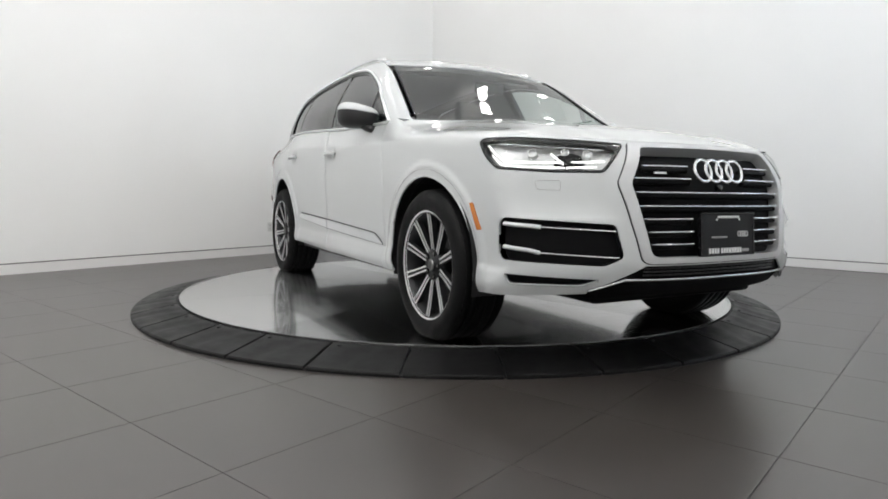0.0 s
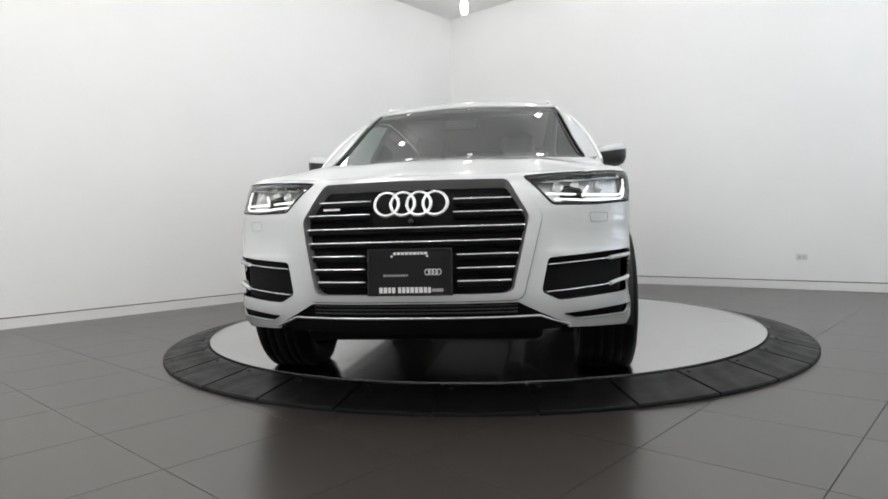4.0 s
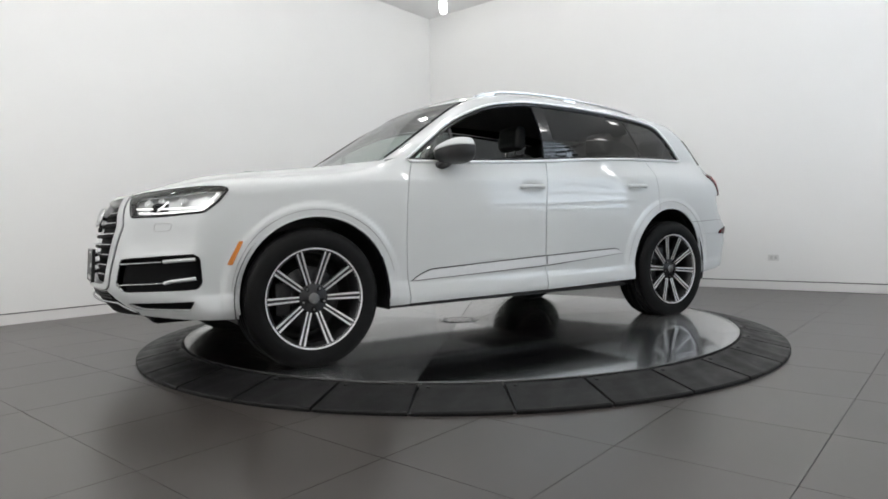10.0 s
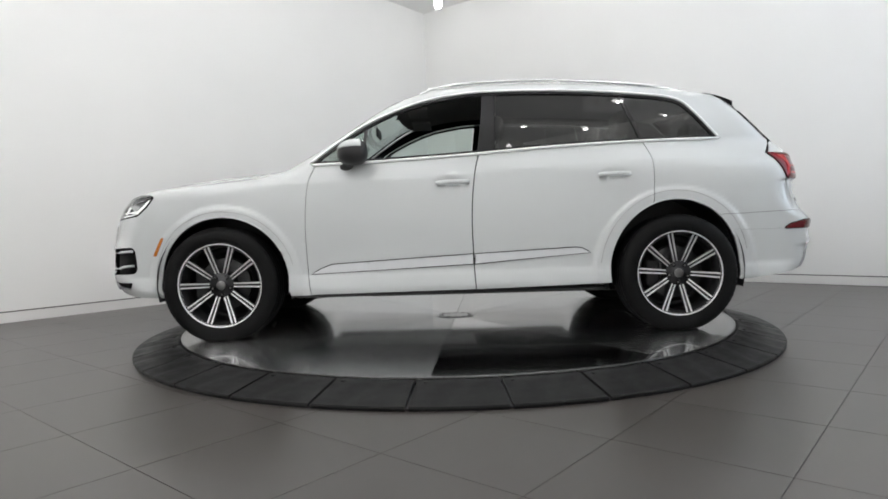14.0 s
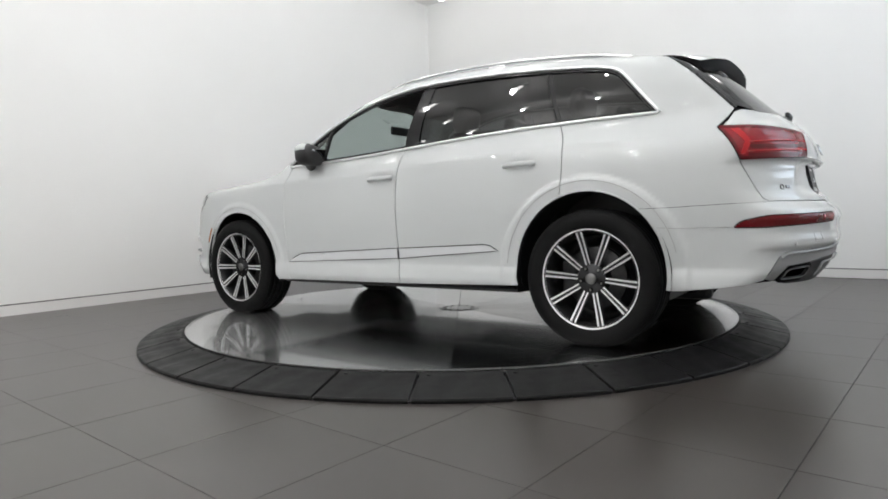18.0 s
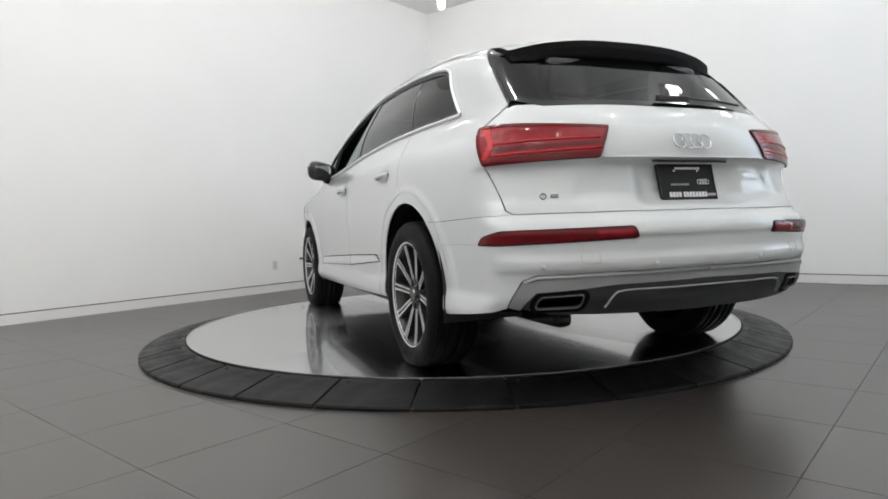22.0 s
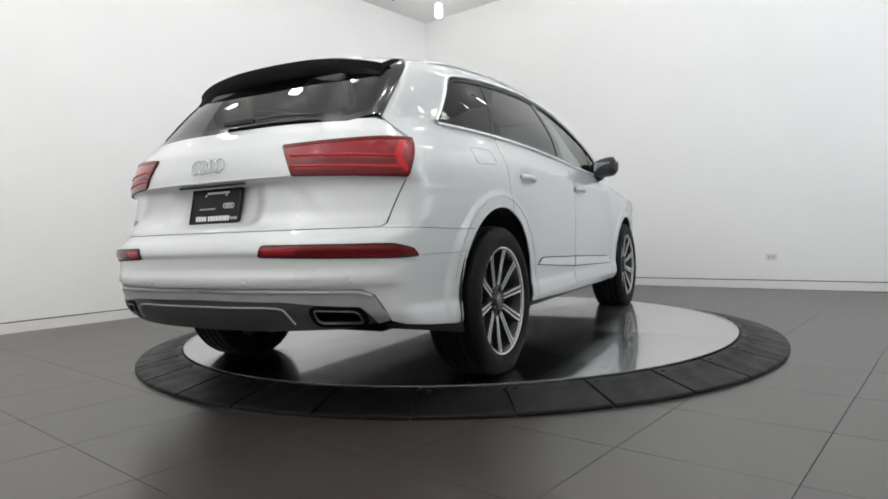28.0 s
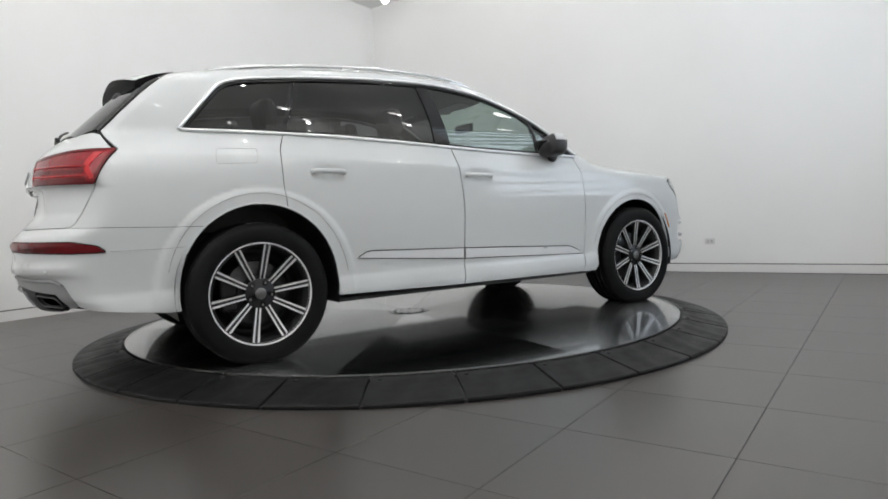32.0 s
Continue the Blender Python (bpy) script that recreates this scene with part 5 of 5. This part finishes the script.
def wheel():
    """A wheel with its face towards +y, centred on the hub."""
    vs, fs = lathe([(0.262, 0.115), (0.25, 0.1), (0.245, 0.02), (0.25, -0.11), (0.2, -0.11), (0.195, -0.02), (0.06, -0.01), (0.0, -0.01)], 60, "y")
    w = mesh_ob("wheel", vs, fs, M_ALLOYDARK, car, True, label="dark alloy wheel with bright double spokes")
    tread = [(0.262, 0.118), (0.278, 0.128), (0.31, 0.138), (0.345, 0.135), (0.366, 0.122), (0.379, 0.102)]
    for yy in (0.068, 0.026, -0.026, -0.068):
        tread += [(0.383, yy + 0.006), (0.375, yy + 0.004), (0.375, yy - 0.004), (0.383, yy - 0.006)]
    tread += [(0.379, -0.102), (0.366, -0.122), (0.345, -0.135), (0.31, -0.138), (0.262, -0.118)]
    vs, fs = lathe(tread, 96, "y")
    vs = [(x, y * (1 + 0.1 * step(-0.295, -0.37, z)), max(z, -HUB_Z)) for x, y, z in vs]
    tyre = mesh_ob("tyre", vs, fs, M_TYRE, w, True, label="black road tyre")
    bm = bmesh.new()
    for i in range(64):
        a = 2 * math.pi * i / 64
        if 0.3785 * math.sin(a) < -HUB_Z:
            continue
        for y0, y1 in ((0.081, 0.109), (-0.109, -0.081)):
            m = Matrix.Rotation(-a, 4, "Y") @ Matrix.Translation((0.375, 0, 0)) @ Matrix.Rotation(0.12, 4, "X")
            b = bmesh.ops.create_cube(bm, size=1)["verts"]
            for v in b:
                v.co = m @ Vector((v.co.x * 0.006, (y0 + y1) / 2 + v.co.y * (y1 - y0), v.co.z * 0.026))
    tagged(part("tread", bm, M_TYRE, tyre), kind="stuff")
    vs, fs = lathe([(0.264, 0.119), (0.2755, 0.127), (0.279, 0.124), (0.277, 0.112), (0.262, 0.104), (0.258, 0.108), (0.264, 0.119)], 80, "y")
    mesh_ob("rim_lip", vs, fs, M_ALLOY, w, True, label="machined rim edge")
    vs, fs = lathe([(0.0, 0.098), (0.032, 0.098), (0.036, 0.094), (0.04, 0.088), (0.075, 0.09), (0.084, 0.084), (0.09, 0.05), (0.09, 0.0)], 40, "y")
    mesh_ob("hub", vs, fs, M_HUB, w, True)
    vs, fs = lathe([(0.0, 0.104), (0.026, 0.104), (0.03, 0.101), (0.031, 0.095)], 28, "y")
    mesh_ob("centre_cap", vs, fs, M_STEEL, w, True, label="grey metal centre cap")
    sp = [(0.08, 0.0145, 0.088), (0.12, 0.015, 0.094), (0.2, 0.017, 0.104), (0.267, 0.019, 0.116)]
    dv, df, bv, bf = [], [], [], []
    for r, hw, y in sp:
        dv += [(r, y - 0.03, -hw), (r, y, -hw), (r, y - 0.004, -0.004), (r, y - 0.004, 0.004), (r, y, hw), (r, y - 0.03, hw)]
        for s in (-1, 1):
            a, b = sorted((s * hw, s * hw * 0.42))
            bv += [(r, y + 0.0015, a), (r, y + 0.0015, b), (r, y - 0.003, b), (r, y - 0.003, a)]
    for i in range(len(sp) - 1):
        for j in range(6):
            df.append((i * 6 + j, i * 6 + (j + 1) % 6, (i + 1) * 6 + (j + 1) % 6, (i + 1) * 6 + j))
        for s in (0, 4):
            for j in range(4):
                bf.append((i * 8 + s + j, i * 8 + s + (j + 1) % 4, (i + 1) * 8 + s + (j + 1) % 4, (i + 1) * 8 + s + j))
    for s in (0, 4):
        e = (len(sp) - 1) * 8 + s
        bf += [(s, s + 3, s + 2, s + 1), (e, e + 1, e + 2, e + 3)]
    d0 = mesh_ob("spoke", dv, df, M_ALLOYDARK, w)
    b0 = mesh_ob("spoke_face", bv, bf, M_ALLOY, w)
    vs, fs = lathe([(0, 0.096), (0.007, 0.096), (0.009, 0.09), (0.009, 0.08)], 10, "y")
    n0 = mesh_ob("wheel_bolt", vs, fs, M_STEEL, w)
    # flat black disc in place of the shade in a sunk bolt hole
    vs, fs = lathe([(0.0, 0.0945), (0.0125, 0.0945), (0.0135, 0.088)], 16, "y")
    h0 = mesh_ob("bolt_recess_shade", vs, fs, M_CORE, w)
    for i in range(10):
        for src in (d0, b0):
            o = src if i == 0 else new(src.name.split(".")[0], src.data)
            o.parent = w
            o.matrix_basis = pose(0, 0, 0, 0, 36 * i, 0)
    for i in range(5):
        for src in (n0, h0):
            o = src if i == 0 else new(src.name.split(".")[0], src.data)
            o.parent = w
            o.matrix_basis = pose(0, 0, 0, 0, 72 * i + 18, 0) @ pose(0.062, 0, 0)
    vs, fs = lathe([(0.06, 0.02), (0.17, 0.02), (0.178, 0.014), (0.178, -0.01), (0.06, -0.01)], 48, "y")
    mesh_ob("brake_disc", vs, fs, M_DISCSTEEL, w, True, label="steel brake disc")
    bm = box_bm(0.1, 0.195, -0.03, 0.04, -0.09, 0.09, 0.015)
    part("brake_caliper", bm, M_ALLOYDARK, w, "grey brake caliper")
    return w


def turn_spokes(w, degrees):
    """Turns the spokes and bolts of a wheel, but not its flattened tyre."""
    for c in w.children:
        if c.name.split(".")[0] in ("spoke", "spoke_face", "wheel_bolt", "bolt_recess_shade"):
            c.matrix_basis = pose(0, 0, 0, 0, degrees, 0) @ c.matrix_basis


w0 = wheel()
w0.matrix_basis = pose(1.497, 0.832, HUB_Z)
for x, y, rz, spin in ((-1.497, 0.838, 0, -5), (1.497, -0.832, 180, 18), (-1.497, -0.838, 180, 8)):
    turn_spokes(copy_thing(w0, pose(x, y, HUB_Z, 0, 0, rz)), spin)


# ---- cabin ----
def seat(x, y, w, rear=False):
    s = part("seat", box_bm(x - 0.25, x + 0.28, y - w, y + w, 0.5, 0.72, 0.06, 3), M_SEAT, car, "black leather seat")
    b = part("backrest", box_bm(-0.07, 0.07, -w, w, 0, 0.62, 0.055, 3), M_SEAT, s)
    b.matrix_basis = pose(x - 0.24, y, 0.66, 0, -14, 0)
    for k in ((0,) if not rear else (-w * 0.62, w * 0.62)):
        h = part("headrest", box_bm(-0.055, 0.055, -0.13, 0.13, 0, 0.19, 0.05, 3), M_SEAT, s)
        h.matrix_basis = pose(x - 0.4, y + k, 1.31, 0, -8, 0)
        for e in (-0.05, 0.05):
            vs, fs = tube([(x - 0.39, y + k + e, 1.24), (x - 0.405, y + k + e, 1.34)], 0.007, 6)
            mesh_ob("headrest_post", vs, fs, M_STEEL, s, True)


seat(0.05, 0.36, 0.26)
seat(0.05, -0.36, 0.26)
seat(-0.85, 0.0, 0.66, True)
seat(-1.62, 0.0, 0.52, True)
dash = part("dashboard", box_bm(0.62, 1.02, -0.74, 0.74, 0.75, 1.09, 0.06, 3), M_SEAT, car, "black dashboard")
part("instrument_hood", box_bm(0.55, 0.75, 0.2, 0.52, 1.05, 1.13, 0.03, 3), M_SEAT, dash)
vs, fs = lathe([(0.185 + 0.015 * math.cos(a), 0.015 * math.sin(a)) for a in np.linspace(0, 2 * math.pi, 11)], 44)
steer = mesh_ob("steering_wheel", vs, fs, M_SEAT, car, True, label="black steering wheel")
steer.matrix_basis = pose(0.46, 0.36, 1.02, 0, -65, 0)
part("wheel_boss", box_bm(-0.17, 0.17, -0.03, 0.03, -0.02, 0.02, 0.01), M_SEAT, steer)
part("rear_view_mirror", box_bm(0.52, 0.54, -0.12, 0.12, 1.42, 1.49, 0.012), M_BLACK, car)
for sg in (1, -1):
    part("sun_visor", box_bm(0.12, 0.27, min(sg * 0.12, sg * 0.52), max(sg * 0.12, sg * 0.52), 1.545, 1.56, 0.006), M_LINER, car)
# ---- floor tiles, laid last ----
TILE, TILE_TURN, JOINT = 0.594, 51.0, 0.003
TU = Vector((math.cos(radians(TILE_TURN)), math.sin(radians(TILE_TURN)), 0))
TV = Vector((TU.y, -TU.x, 0))


def tiles():
    h = TILE / 2 - JOINT / 2
    e = 0.0002
    vs = [(sx * h, sy * h, -0.01) for sx, sy in ((-1, -1), (1, -1), (1, 1), (-1, 1))]
    vs += [(sx * h, sy * h, -e) for sx, sy in ((-1, -1), (1, -1), (1, 1), (-1, 1))]
    vs += [(sx * (h - e), sy * (h - e), 0) for sx, sy in ((-1, -1), (1, -1), (1, 1), (-1, 1))]
    fs = [(8, 9, 10, 11)] + [(a + i, a + (i + 1) % 4, a + 4 + (i + 1) % 4, a + 4 + i) for a in (0, 4) for i in range(4)]
    base, far_v, far_f = None, [], []
    rot = Euler((0, 0, radians(TILE_TURN))).to_matrix().to_4x4()
    spots = []
    for i in range(-26, 27):
        for j in range(-26, 27):
            c = TU * (-1.155 + TILE * (i + 0.5)) + TV * (2.725 + TILE * (j + 0.5))
            p, q = pq(c.x, c.y)
            if 0.25 < p < P + 0.2 and 0.25 < q < Q + 0.2 or (-0.2 < p < P + 0.2 and -0.2 < q < Q + 0.2):
                spots.append(((c - Vector((0.2, -1.6, 0))).length, c))
    spots.sort(key=lambda s: s[0])
    for k, (_, c) in enumerate(spots):
        m = Matrix.Translation(c) @ rot
        if k < 300:
            if base is None:
                base = mesh_ob("tile", vs, fs, M_TILE, floor)
                ob = base
            else:
                ob = new("tile", base.data)
                ob.parent = floor
            ob.matrix_basis = m
        else:
            s = len(far_v)
            far_v += [m @ Vector(v) for v in vs]
            far_f += [tuple(a + s for a in f) for f in fs]
    tagged(mesh_ob("tile_field", far_v, far_f, M_TILE2, floor), kind="stuff")


tiles()


def motions():
    """The plate turns steadily with the car on it."""
    table, ride = [], []
    for t, a in HEADING:
        c, s = math.cos(radians(a)), math.sin(radians(a))
        table.append((t, pose(0, 0, DISC_Z, 0, 0, a)))
        ride.append((t, pose(CAR_OFF[0] * c - CAR_OFF[1] * s, CAR_OFF[0] * s + CAR_OFF[1] * c, DISC_Z + 0.001, 0, 0, a)))
    walk(turntable, table)
    walk(car, ride)


motions()
